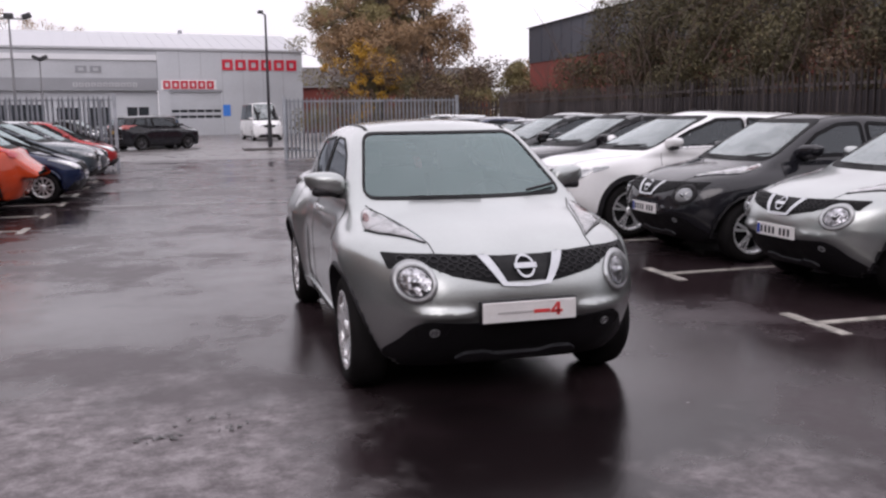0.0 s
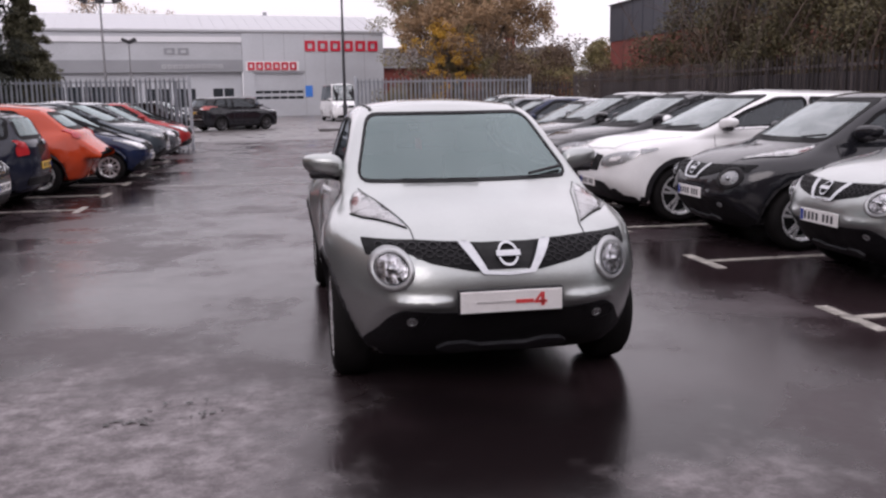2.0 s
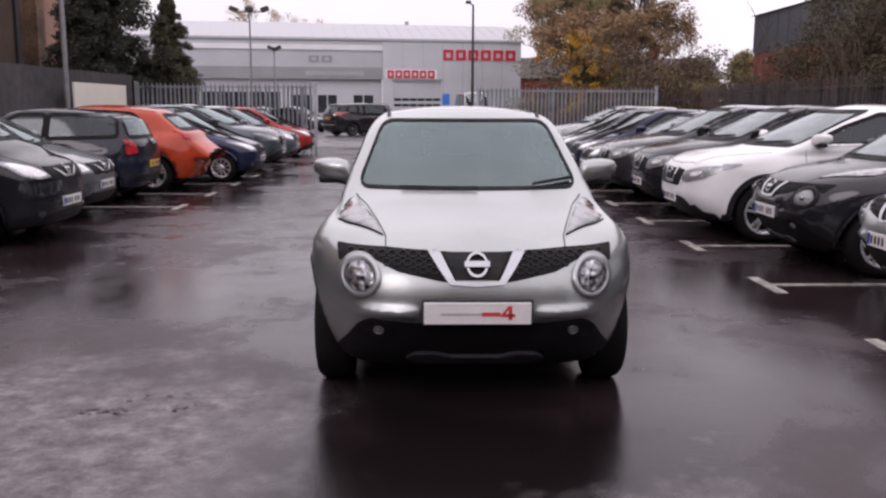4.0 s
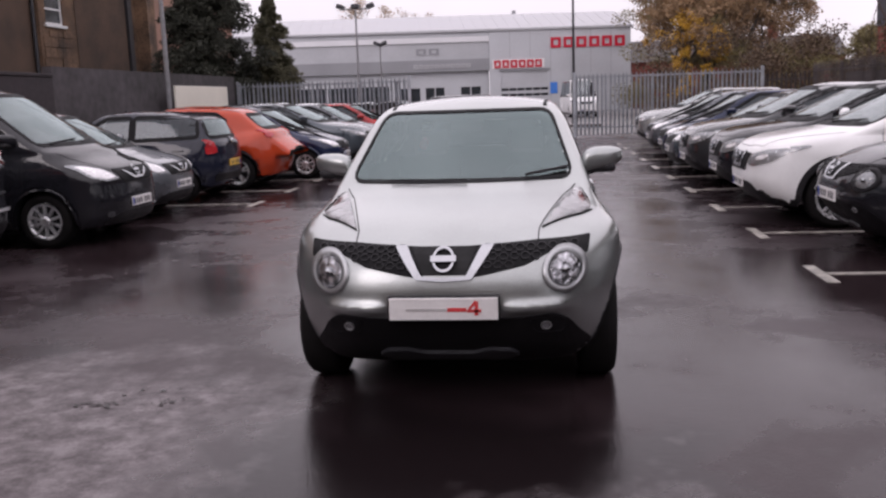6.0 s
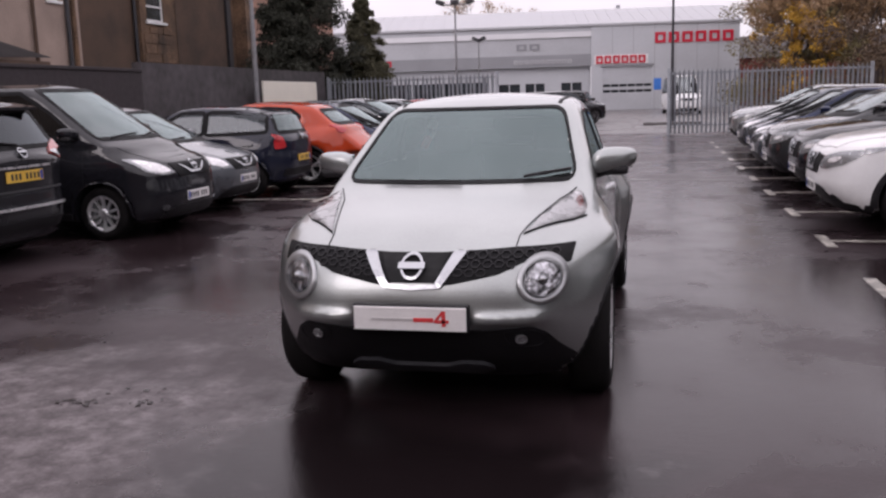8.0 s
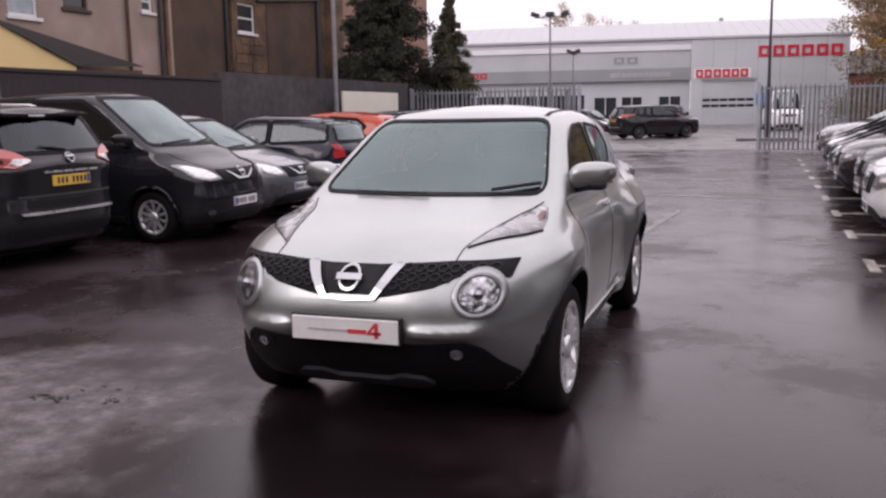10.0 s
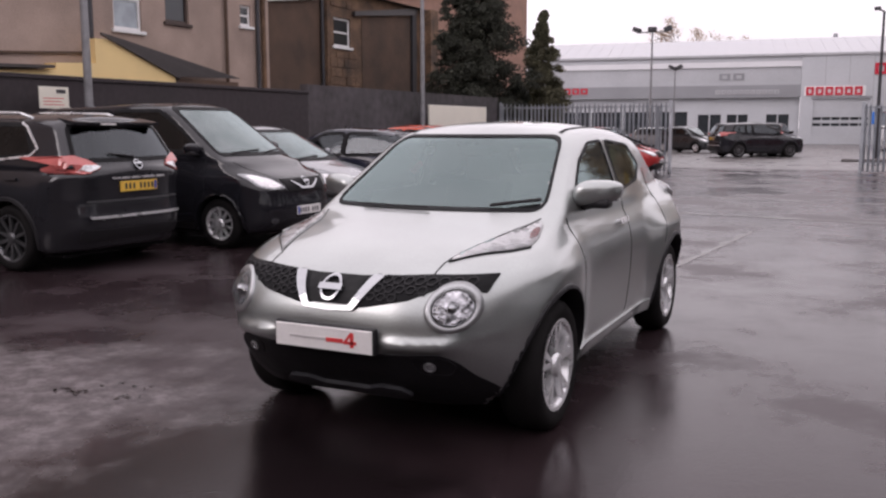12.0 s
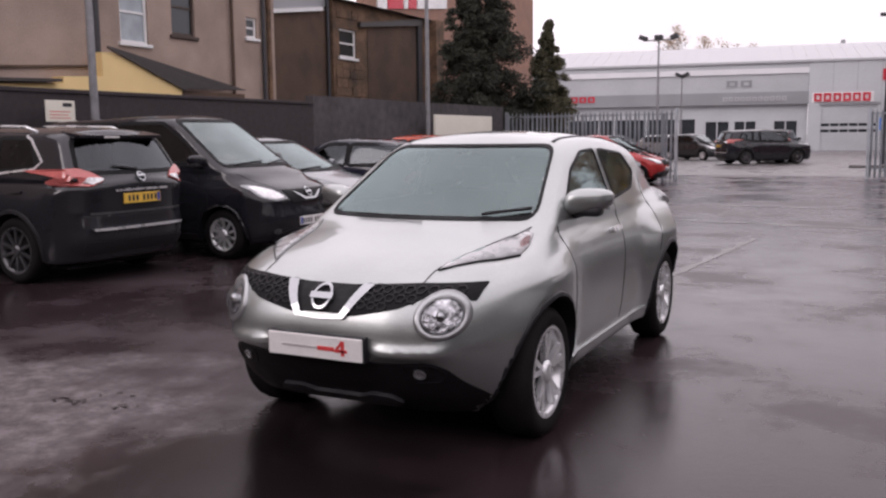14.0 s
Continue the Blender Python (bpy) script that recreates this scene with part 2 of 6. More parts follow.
M = {
    "tarmac": wet_tarmac(),
    "line": mat("worn_white_road_paint", (0.32, 0.30, 0.27), 0.4, vary=0.6, scale=9, fine=90, bump=0.2),
    "silver": paint("silver_metallic_paint", (0.385, 0.407, 0.4), 0.84, 0.345),
    "black": paint("black_car_paint", (0.0135, 0.0135, 0.017), 0.0, 0.3),
    "graphite": paint("deep_graphite_car_paint", (0.022, 0.022, 0.026), 0.25, 0.3),
    "navy": paint("dark_navy_car_paint", (0.012, 0.014, 0.026), 0.0, 0.3),
    "blue": paint("dark_blue_car_paint", (0.011, 0.018, 0.052), 0.2, 0.3),
    "white": paint("white_car_paint", (0.78, 0.78, 0.78), 0.0, 0.3),
    "orange": paint("orange_car_paint", (0.45, 0.05, 0.014), 0.0, 0.3),
    "red": paint("red_car_paint", (0.36, 0.03, 0.03), 0.1, 0.3),
    "grey": paint("mid_grey_car_paint", (0.12, 0.13, 0.145), 0.5, 0.3),
    "slategrey": paint("slate_blue_grey_car_paint", (0.06, 0.075, 0.09), 0.4, 0.3),
    "darkgrey": paint("dark_grey_car_paint", (0.03, 0.032, 0.035), 0.4, 0.3),
    "pale": paint("pale_silver_car_paint", (0.36, 0.37, 0.37), 0.6, 0.3),
    "trim": mat("black_plastic_trim", (0.018, 0.017, 0.019), 0.5, vary=0.2, fine=200, bump=0.05, spec=0.2),
    "skid": mat("grey_skid_plate_plastic", (0.03, 0.03, 0.034), 0.4, vary=0.25, fine=150, bump=0.05, spec=0.3),
    "mesh": mat("black_grille_mesh", (0.006, 0.006, 0.007), 0.6, vary=0.2, spec=0.15),
    # near-black that puts the shade of recesses into the colour
    "void": mat("recess_shade_black", (0.004, 0.004, 0.005), 0.8),
    "rubber": mat("tyre_rubber", (0.011, 0.010, 0.0102), 0.8, vary=0.3, fine=150, bump=0.2, spec=0.1),
    "seal": mat("black_window_seal", (0.008, 0.008, 0.009), 0.6, vary=0.1, spec=0.15),
    "alloy": mat("silver_alloy", (0.7, 0.7, 0.71), 0.3, 0.65, vary=0.08),
    "darkalloy": mat("dark_grey_alloy", (0.12, 0.12, 0.125), 0.35, 0.7, vary=0.1),
    "chrome": mat("chrome", (0.44, 0.45, 0.465), 0.14, 1.0, vary=0.03, rvary=0.03),
    "cloth": mat("dark_seat_cloth", (0.018, 0.018, 0.02), 0.9, vary=0.2, fine=200, bump=0.2),
    "glass": glass_mat("tinted_car_glass", (0.85, 1.0, 0.97), 0.27, beads=0.05),
    # right-row panes carry more painted sky white than left-row ones
    "wetsheen": glass_mat("rain_beaded_sky_sheen_glass", (0.85, 1.0, 0.97), 0.27, 2.3, (0.92, 1.0, 1.0), 0.4),
    "dampsheen": glass_mat("damp_faint_sheen_glass", (0.85, 1.0, 0.97), 0.27, 2.0, (0.85, 1.0, 1.0), 0.16),
    "sideglass": glass_mat("dark_side_glass", (0.8, 0.95, 1.0), 0.16, 1.62, (0.88, 0.95, 1.0)),
    "ringlamp": mat("dull_silver_bezel", (0.42, 0.43, 0.435), 0.36, 0.8, vary=0.08),
    "intake": mat("black_intake_plastic", (0.011, 0.010, 0.0115), 0.55, vary=0.2, fine=200, spec=0.15),
    "lens": glass_mat("clear_lamp_lens", (1, 1, 1), 0.94, 1.3, (1.0, 1.0, 1.0)),
    "pinklens": mat("pale_red_lamp_lens", (0.5, 0.12, 0.11), 0.15, vary=0.12, scale=4, coat=0.8),
    "redlens": mat("red_lamp_lens", (0.42, 0.018, 0.022), 0.15, vary=0.25, scale=14, coat=0.5),
    "amber": mat("dark_amber_lamp", (0.2, 0.06, 0.06), 0.2, coat=1.0),
    "darklamp": mat("smoked_headlamp", (0.07, 0.072, 0.078), 0.15, 0.4, vary=0.5, scale=14, fine=60, bump=0.3, coat=1.0),
    "smokelamp": mat("grey_headlamp", (0.28, 0.29, 0.3), 0.2, 0.5, vary=0.3, scale=14, fine=60, bump=0.3, coat=1.0),
    "lampsil": mat("lamp_reflector", (0.8, 0.79, 0.8), 0.25, 0.35, vary=0.12, fine=40, bump=0.5, coat=0.6),
    "reflector": mat("faceted_lamp_reflector", (0.17, 0.17, 0.18), 0.14, 0.9, vary=0.85, scale=24, fine=40, bump=0.8, second=(0.42, 0.42, 0.44)),
    "clearlamp": mat("pale_clear_lamp", (0.6, 0.6, 0.61), 0.3, 0.25, vary=0.15, scale=12, fine=60, bump=0.3, coat=0.6),
    "plate": mat("white_plate", (0.72, 0.70, 0.69), 0.35, vary=0.06),
    "plate_y": mat("yellow_plate", (0.74, 0.46, 0.07), 0.35, vary=0.06),
    "ink": mat("black_ink", (0.02, 0.02, 0.025), 0.5),
    "redink": mat("red_ink", (0.6, 0.05, 0.05), 0.5),
    "greyink": mat("grey_ink", (0.42, 0.4, 0.4), 0.5),
    "blueink": mat("blue_ink", (0.02, 0.05, 0.3), 0.5),
    "galv": mat("galvanised_steel", (0.36, 0.38, 0.41), 0.5, 0.5, vary=0.25, scale=2, fine=30, island=0.12),
    "darkfence": mat("weathered_dark_steel", (0.085, 0.07, 0.068), 0.6, 0.2, vary=0.3, scale=2, fine=25, island=0.15),
    "hoard": mat("dark_painted_wall", (0.028, 0.0215, 0.0245), 0.75, vary=0.4, scale=0.6, fine=9, bump=0.2),
    "hoard2": mat("sooty_grey_block_wall", (0.034, 0.029, 0.031), 0.8, vary=0.4, scale=0.45, fine=4, bump=0.15, second=(0.06, 0.053, 0.057)),
    "clad": mat("pale_grey_cladding", (0.50, 0.515, 0.54), 0.45, 0.2, vary=0.06, scale=0.4, fine=5),
    "cladlo": mat("mid_grey_fascia", (0.43, 0.44, 0.46), 0.45, 0.2, vary=0.08, scale=0.4, fine=5),
    "roofw": mat("pale_profiled_roof", (0.44, 0.44, 0.46), 0.5, vary=0.06, scale=0.3, fine=4),
    "rib": mat("white_parapet_sheet", (0.72, 0.72, 0.74), 0.4, vary=0.05, scale=0.5),
    "band": mat("dark_grey_sign_band", (0.26, 0.265, 0.28), 0.4, vary=0.08, scale=0.5),
    "signred": mat("red_sign_letters", (0.55, 0.015, 0.04), 0.35, vary=0.05),
    "signwhite": mat("white_sign_letters", (0.75, 0.75, 0.75), 0.4),
    "signgrey": mat("pale_grey_sign_letters", (0.45, 0.45, 0.47), 0.4),
    "signblue": mat("blue_sign", (0.05, 0.2, 0.62), 0.4),
    "bglass": mat("dark_shop_glass", (0.03, 0.035, 0.04), 0.08, vary=0.2, scale=1.0),
    # opaque pane in a pale blue-grey
    "paleglass": mat("pale_window_glass", (0.3, 0.34, 0.37), 0.08, vary=0.25, scale=2.0),
    "steelpole": mat("dark_lamp_pole", (0.045, 0.045, 0.05), 0.45, 0.4, vary=0.2),
    "greypole": mat("grey_lamp_pole", (0.25, 0.25, 0.26), 0.5, 0.5, vary=0.2),
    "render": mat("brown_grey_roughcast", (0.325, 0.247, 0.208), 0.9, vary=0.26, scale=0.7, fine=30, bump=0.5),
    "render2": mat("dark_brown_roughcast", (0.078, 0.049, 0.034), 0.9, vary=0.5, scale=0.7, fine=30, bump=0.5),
    "stone": mat("weathered_sandstone", (0.08, 0.05, 0.033), 0.9, vary=0.5, scale=1.2, fine=18, bump=0.6, island=0.3, second=(0.14, 0.085, 0.052)),
    "yellow": mat("cream_yellow_render", (0.8, 0.6, 0.29), 0.8, vary=0.06, scale=1),
    "slate": mat("dark_slates", (0.045, 0.038, 0.038), 0.5, vary=0.25, fine=40, bump=0.3, island=0.25),
    "darkframe": mat("dark_brown_window_wood", (0.05, 0.032, 0.026), 0.6, vary=0.2),
    "whitepaint": mat("white_window_paint", (0.7, 0.7, 0.7), 0.5, vary=0.06),
    "board": mat("cream_hoarding_board", (0.72, 0.69, 0.60), 0.6, vary=0.05, scale=1.5),
    "darkclad": mat("charcoal_warehouse_cladding", (0.075, 0.078, 0.095), 0.5, 0.2, vary=0.12, scale=0.3, fine=4),
    "brickred": mat("dark_red_brickwork", (0.19, 0.045, 0.035), 0.85, vary=0.2, scale=1, fine=20, bump=0.3),
    "tanbrick": mat("orange_brown_brickwork", (0.27, 0.155, 0.115), 0.85, vary=0.2, scale=1, fine=20, bump=0.3),
    "bark": mat("bark", (0.06, 0.048, 0.04), 0.9, vary=0.3, scale=4, fine=30, bump=0.6),
    "leafbrown": mat("russet_autumn_leaves", (0.21, 0.135, 0.08), 0.8, vary=0.3, island=0.4, second=(0.31, 0.195, 0.1)),
    "leafgreen": mat("olive_autumn_leaves", (0.16, 0.14, 0.066), 0.8, vary=0.3, island=0.35, second=(0.23, 0.19, 0.085)),
    "olivecone": mat("olive_conifer_foliage", (0.085, 0.08, 0.045), 0.85, vary=0.35, island=0.3),
    "leafyellow": mat("golden_leaves", (0.6, 0.35, 0.04), 0.7, vary=0.2, island=0.3),
    "conifer": mat("dark_conifer_needles", (0.03, 0.034, 0.025), 0.85, vary=0.3, island=0.35, second=(0.042, 0.044, 0.03)),
    "bankbrown": mat("brown_bramble_leaves", (0.085, 0.055, 0.038), 0.8, vary=0.35, island=0.45, second=(0.13, 0.085, 0.05)),
    "bankolive": mat("olive_bramble_leaves", (0.08, 0.073, 0.035), 0.8, vary=0.35, island=0.45, second=(0.12, 0.1, 0.048)),
    "ivy": mat("ivy_and_bramble_leaves", (0.05, 0.045, 0.026), 0.8, vary=0.4, island=0.5, second=(0.085, 0.07, 0.036)),
    "debris": mat("dark_wet_leaf_litter", (0.02, 0.014, 0.012), 0.35, vary=0.4, island=0.4),
    "twig": mat("bare_brown_twigs", (0.085, 0.06, 0.048), 0.9, vary=0.3),
    "concrete": mat("pale_wet_concrete", (0.115, 0.106, 0.105), 0.35, vary=0.2, scale=0.7, fine=25, rvary=0.15),
}

# ---------------------------------------------------------------- builders


def obj(name, bm, material, parent=None, label="", category="", group="", kind="", smooth=False):
    me = bpy.data.meshes.new(name)
    bm.to_mesh(me)
    bm.free()
    if smooth:
        me.shade_smooth()
    me.materials.append(M[material] if isinstance(material, str) else material)
    ob = new(name, me)
    if parent is not None:
        ob.parent = parent
    return tagged(ob, label, category, group, kind)


def part(name, bm, material, parent, label="", smooth=False):
    return obj(name, bm, material, parent, label, smooth=smooth)


def thing(name, m, label, category, group="", kind=""):
    """An empty at a thing's base, which carries its parts."""
    ob = new(name)
    ob.matrix_world = m
    ob.empty_display_size = 0.2
    return tagged(ob, label, category, group, kind)


def box(x0, y0, z0, x1, y1, z1, bm=None, bevel=0.0):
    own = bm is None or bevel
    b = bmesh.new() if own else bm
    r = bmesh.ops.create_cube(b, size=1)
    for v in r["verts"]:
        v.co = Vector(((x0 + x1) / 2 + v.co.x * (x1 - x0), (y0 + y1) / 2 + v.co.y * (y1 - y0), (z0 + z1) / 2 + v.co.z * (z1 - z0)))
    if bevel:
        bmesh.ops.bevel(b, geom=b.edges[:], offset=bevel, segments=2, affect="EDGES", profile=0.5)
        if bm is not None:
            me = bpy.data.meshes.new("t")
            b.to_mesh(me)
            b.free()
            bm.from_mesh(me)
            bpy.data.meshes.remove(me)
            return bm
    return b


def tube(bm, a, b, r0, r1=None, n=10):
    """A tapered round bar from a to b."""
    a, b = Vector(a), Vector(b)
    r1 = r0 if r1 is None else r1
    d = b - a
    q = d.to_track_quat("Z", "Y").to_matrix()
    rings = []
    for p, r in ((a, r0), (b, r1)):
        rings.append([bm.verts.new(p + q @ Vector((r * math.cos(k * math.tau / n), r * math.sin(k * math.tau / n), 0))) for k in range(n)])
    for k in range(n):
        bm.faces.new((rings[0][k], rings[0][(k + 1) % n], rings[1][(k + 1) % n], rings[1][k]))
    bm.faces.new(rings[0][::-1])
    bm.faces.new(rings[1])
    return bm


def bent_bar(points, r, n=8):
    """One round bar along a bent line."""
    bm, rings = bmesh.new(), []
    pts = [Vector(p) for p in points]
    for i, p in enumerate(pts):
        d = pts[min(i + 1, len(pts) - 1)] - pts[max(i - 1, 0)]
        q = d.to_track_quat("Z", "Y").to_matrix()
        rings.append([bm.verts.new(p + q @ Vector((r * math.cos(k * math.tau / n), r * math.sin(k * math.tau / n), 0))) for k in range(n)])
    for u, w in zip(rings, rings[1:]):
        for k in range(n):
            bm.faces.new((u[k], u[(k + 1) % n], w[(k + 1) % n], w[k]))
    bm.faces.new(rings[0][::-1])
    bm.faces.new(rings[-1])
    return bm


def prism(points, axis, lo, hi, bm=None):
    """A plane outline pushed out along an axis. points are pairs in the other two axes, in order."""
    bm = bm or bmesh.new()

    def at(p, v):
        c = list(p)
        c.insert(axis, v)
        return c

    a = [bm.verts.new(at(p, lo)) for p in points]
    b = [bm.verts.new(at(p, hi)) for p in points]
    k = len(points)
    bm.faces.new(a)
    bm.faces.new(b[::-1])
    for i in range(k):
        bm.faces.new((a[i], b[i], b[(i + 1) % k], a[(i + 1) % k]))
    bmesh.ops.recalc_face_normals(bm, faces=bm.faces[:])
    return bm


def lathe(profile, n, bm=None, start=0.0, sweep=math.tau):
    """A profile of (radius, offset) turned about the x axis."""
    bm = bm or bmesh.new()
    rings = []
    for k in range(n):
        a = start + sweep * k / n
        rings.append([bm.verts.new((o, r * math.cos(a), r * math.sin(a))) for r, o in profile])
    for k in range(n):
        p, q = rings[k], rings[(k + 1) % n]
        for i in range(len(profile) - 1):
            bm.faces.new((p[i], p[i + 1], q[i + 1], q[i]))
    bmesh.ops.recalc_face_normals(bm, faces=bm.faces[:])
    return bm

# ---------------------------------------------------------------- cars: a shell from smooth solid shapes


def smin(a, b, k):
    h = np.clip(0.5 + 0.5 * (b - a) / k, 0, 1)
    return b * (1 - h) + a * h - k * h * (1 - h)


def smax(a, b, k):
    return -smin(-a, -b, k)


def soft_interp(v, xs, ys, w=0.05):
    """A piecewise line with its kinks rounded off."""
    return (np.interp(v - w, xs, ys) + 2 * np.interp(v - w / 2, xs, ys) + 2 * np.interp(v, xs, ys) + 2 * np.interp(v + w / 2, xs, ys) + np.interp(v + w, xs, ys)) / 8


def body_field(c):
    """The car's solid as a function of places: below zero inside. Local axes: y from the nose to the tail, z up."""
    W = c["W"]

    def f(x, y, z):
        x = np.abs(x)
        nz, ny = zip(*c["nose"])
        tz, ty = zip(*c["tail"])
        by, bz = zip(*c["belt"])
        sz, sx = zip(*c["side"])
        ry, rz = zip(*c["roof"])
        rel = np.clip(x / W, 0, 1.2)
        front = soft_interp(z, nz, ny, 0.05) + c["sweep"] * rel ** c["sweep_p"] - y
        front = front + c.get("under", 0.0) * np.clip((0.56 - z) / 0.34, 0, 1) ** 1.2 * rel**2
        if "lip" in c:
            front = front - c["lip"] * np.exp(-(((z - 0.55) / 0.032) ** 2)) * np.clip((x - 0.25) / 0.08, 0, 1) * np.clip((0.66 - x) / 0.1, 0, 1)
        back = y - soft_interp(z, tz, ty, 0.08) + 0.42 * rel**4.5
        wide = soft_interp(z, sz, sx, 0.08)
        for ya, swell in ((c["fo"], c["flare"][0]), (c["fo"] + c["wb"], c["flare"][1])):
            wide = wide + swell * np.exp(-(((y - ya) / 0.46) ** 4)) * np.clip((1.02 - z) / 0.2, 0, 1)
        side = x - wide
        top = z - soft_interp(y, by, bz, 0.1) + c["crown"] * rel**3
        low = c["zb"] - z + 0.05 * np.clip((y - c["L"] + 0.7) / 0.7, 0, 1)
        k = 0.07
        a = smax(smax(front, side, 0.10), smax(back, top, k), k)
        a = smax(a, low, 0.05)
        (wy, wz), (wy2, wz2) = c["screen"]
        slope = (wy2 - wy) / (wz2 - wz)
        cosw = 1 / math.hypot(1, slope)
        ws = (wy + (z - wz) * slope + 0.16 * (x / 0.7) ** 2 - y) * cosw
        (hy, hz), (hy2, hz2) = c["hatch"]
        slope = (hy2 - hy) / (hz2 - hz)
        cosh = 1 / math.hypot(1, slope)
        hs = (y - hy - (z - hz) * slope + 0.12 * (x / 0.7) ** 2) * cosh
        rf = z - soft_interp(y, ry, rz, 0.15) + 0.055 * (x / 0.6) ** 2
        gx = c["gx"]
        gs = x - np.interp(z, [gx[0][0], gx[1][0]], [gx[0][1], gx[1][1]]) + (0.1 * np.clip((y - 0.55 * c["L"]) / (0.4 * c["L"]), 0, 1) ** 1.6 if c["name"] == "juke" else 0.05 * np.clip((y - 0.65 * c["L"]) / (0.35 * c["L"]), 0, 1) ** 2)
        b = smax(smax(ws, hs, 0.06), smax(gs, rf, 0.09), 0.06)
        b = np.maximum(b, c.get("cabin_low", 0.6) - z)
        s = smin(a, b, 0.05)
        for ya in (c["fo"], c["fo"] + c["wb"]):
            r = np.sqrt((y - ya) ** 2 + (z - c["rw"]) ** 2)
            s = smax(s, -np.maximum(r - c["ra"], W - 0.30 - x), 0.015)
        return s

    return f


def nets(f, lo, hi, h):
    """A quad mesh of the surface f = 0 by surface nets, then drawn onto it."""
    n = [int(math.ceil((b - a) / h)) + 1 for a, b in zip(lo, hi)]
    ax = [a + h * np.arange(k) for a, k in zip(lo, n)]
    gx, gy, gz = np.meshgrid(*ax, indexing="ij")
    v = f(gx, gy, gz)
    inside = v < 0
    cells = np.zeros([k - 1 for k in n], int)
    for i in (0, 1):
        for j in (0, 1):
            for k in (0, 1):
                cells += inside[i : n[0] - 1 + i, j : n[1] - 1 + j, k : n[2] - 1 + k]
    active = (cells > 0) & (cells < 8)
    idx = -np.ones(active.shape, int)
    where = np.argwhere(active)
    idx[active] = np.arange(len(where))
    cornervals = {}
    for i in (0, 1):
        for j in (0, 1):
            for k in (0, 1):
                cornervals[i, j, k] = v[where[:, 0] + i, where[:, 1] + j, where[:, 2] + k]
    acc, cnt = np.zeros((len(where), 3)), np.zeros(len(where))
    for a in cornervals:
        for b in cornervals:
            d = np.subtract(b, a)
            if d.sum() == 1 and (d >= 0).all():
                va, vb = cornervals[a], cornervals[b]
                cr_ = (va < 0) != (vb < 0)
                t = np.where(cr_, va / np.where(cr_, va - vb, 1), 0)
                acc += np.where(cr_[:, None], np.array(a) + t[:, None] * d, 0)
                cnt += cr_
    p = np.array(lo) + h * (where + acc / cnt[:, None])

    def settle(p, rounds):
        for _ in range(rounds):
            e = 0.004
            d = f(*p.T)
            g = np.stack([(f(*(p + np.eye(3)[a] * e).T) - f(*(p - np.eye(3)[a] * e).T)) / (2 * e) for a in range(3)], 1)
            step = -(d / np.maximum((g**2).sum(1), 0.05))[:, None] * g
            ln = np.linalg.norm(step, axis=1, keepdims=True)
            p = p + step * np.minimum(1, 0.4 * h / np.maximum(ln, 1e-9))
        return p

    p = settle(p, 3)
    faces = []
    for a in range(3):
        b, c = (a + 1) % 3, (a + 2) % 3
        s0 = [slice(None)] * 3
        s1 = [slice(None)] * 3
        s0[a], s1[a] = slice(0, n[a] - 1), slice(1, n[a])
        cross = inside[tuple(s0)] != inside[tuple(s1)]
        e = np.argwhere(cross)
        e = e[(e[:, b] > 0) & (e[:, c] > 0) & (e[:, b] < n[b] - 1) & (e[:, c] < n[c] - 1)]
        quad = []
        for db, dc in ((-1, -1), (0, -1), (0, 0), (-1, 0)):
            q = e.copy()
            q[:, b] += db
            q[:, c] += dc
            quad.append(idx[q[:, 0], q[:, 1], q[:, 2]])
        quad = np.stack(quad, 1)
        first = inside[tuple(s0)][tuple(e.T)]
        quad[~first] = quad[~first][:, ::-1]
        faces.append(quad)
    faces = np.concatenate(faces)
    for _ in range(2):
        tot, num = np.zeros_like(p), np.zeros(len(p))
        for k in range(4):
            np.add.at(tot, faces[:, k], p[faces[:, (k + 1) % 4]] + p[faces[:, k - 1]])
            np.add.at(num, faces[:, k], 2)
        p = settle(0.5 * p + 0.5 * tot / np.maximum(num, 1)[:, None], 2)
    return p, faces


def inside_poly(px, pz, poly):
    res = np.zeros(len(px), bool)
    k = len(poly)
    for i in range(k):
        (x0, z0), (x1, z1) = poly[i], poly[(i + 1) % k]
        if z0 == z1:
            continue
        hit = (z0 > pz) != (z1 > pz)
        res ^= hit & (px < (x1 - x0) * (pz - z0) / (z1 - z0) + x0)
    return res


def rounded(poly, r=0.05, n=4):
    """The outline with its corners rounded."""
    out = []
    k = len(poly)
    for i in range(k):
        a, b, c = (Vector(poly[(i + j) % k]) for j in (-1, 0, 1))
        u, v = (a - b), (c - b)
        rr = min(r, u.length * 0.45, v.length * 0.45)
        p, q = b + u.normalized() * rr, b + v.normalized() * rr
        for s in range(n + 1):
            t = s / n
            out.append(tuple((1 - t) ** 2 * p + 2 * t * (1 - t) * b + t * t * q))
    return out


from mathutils.bvhtree import BVHTree


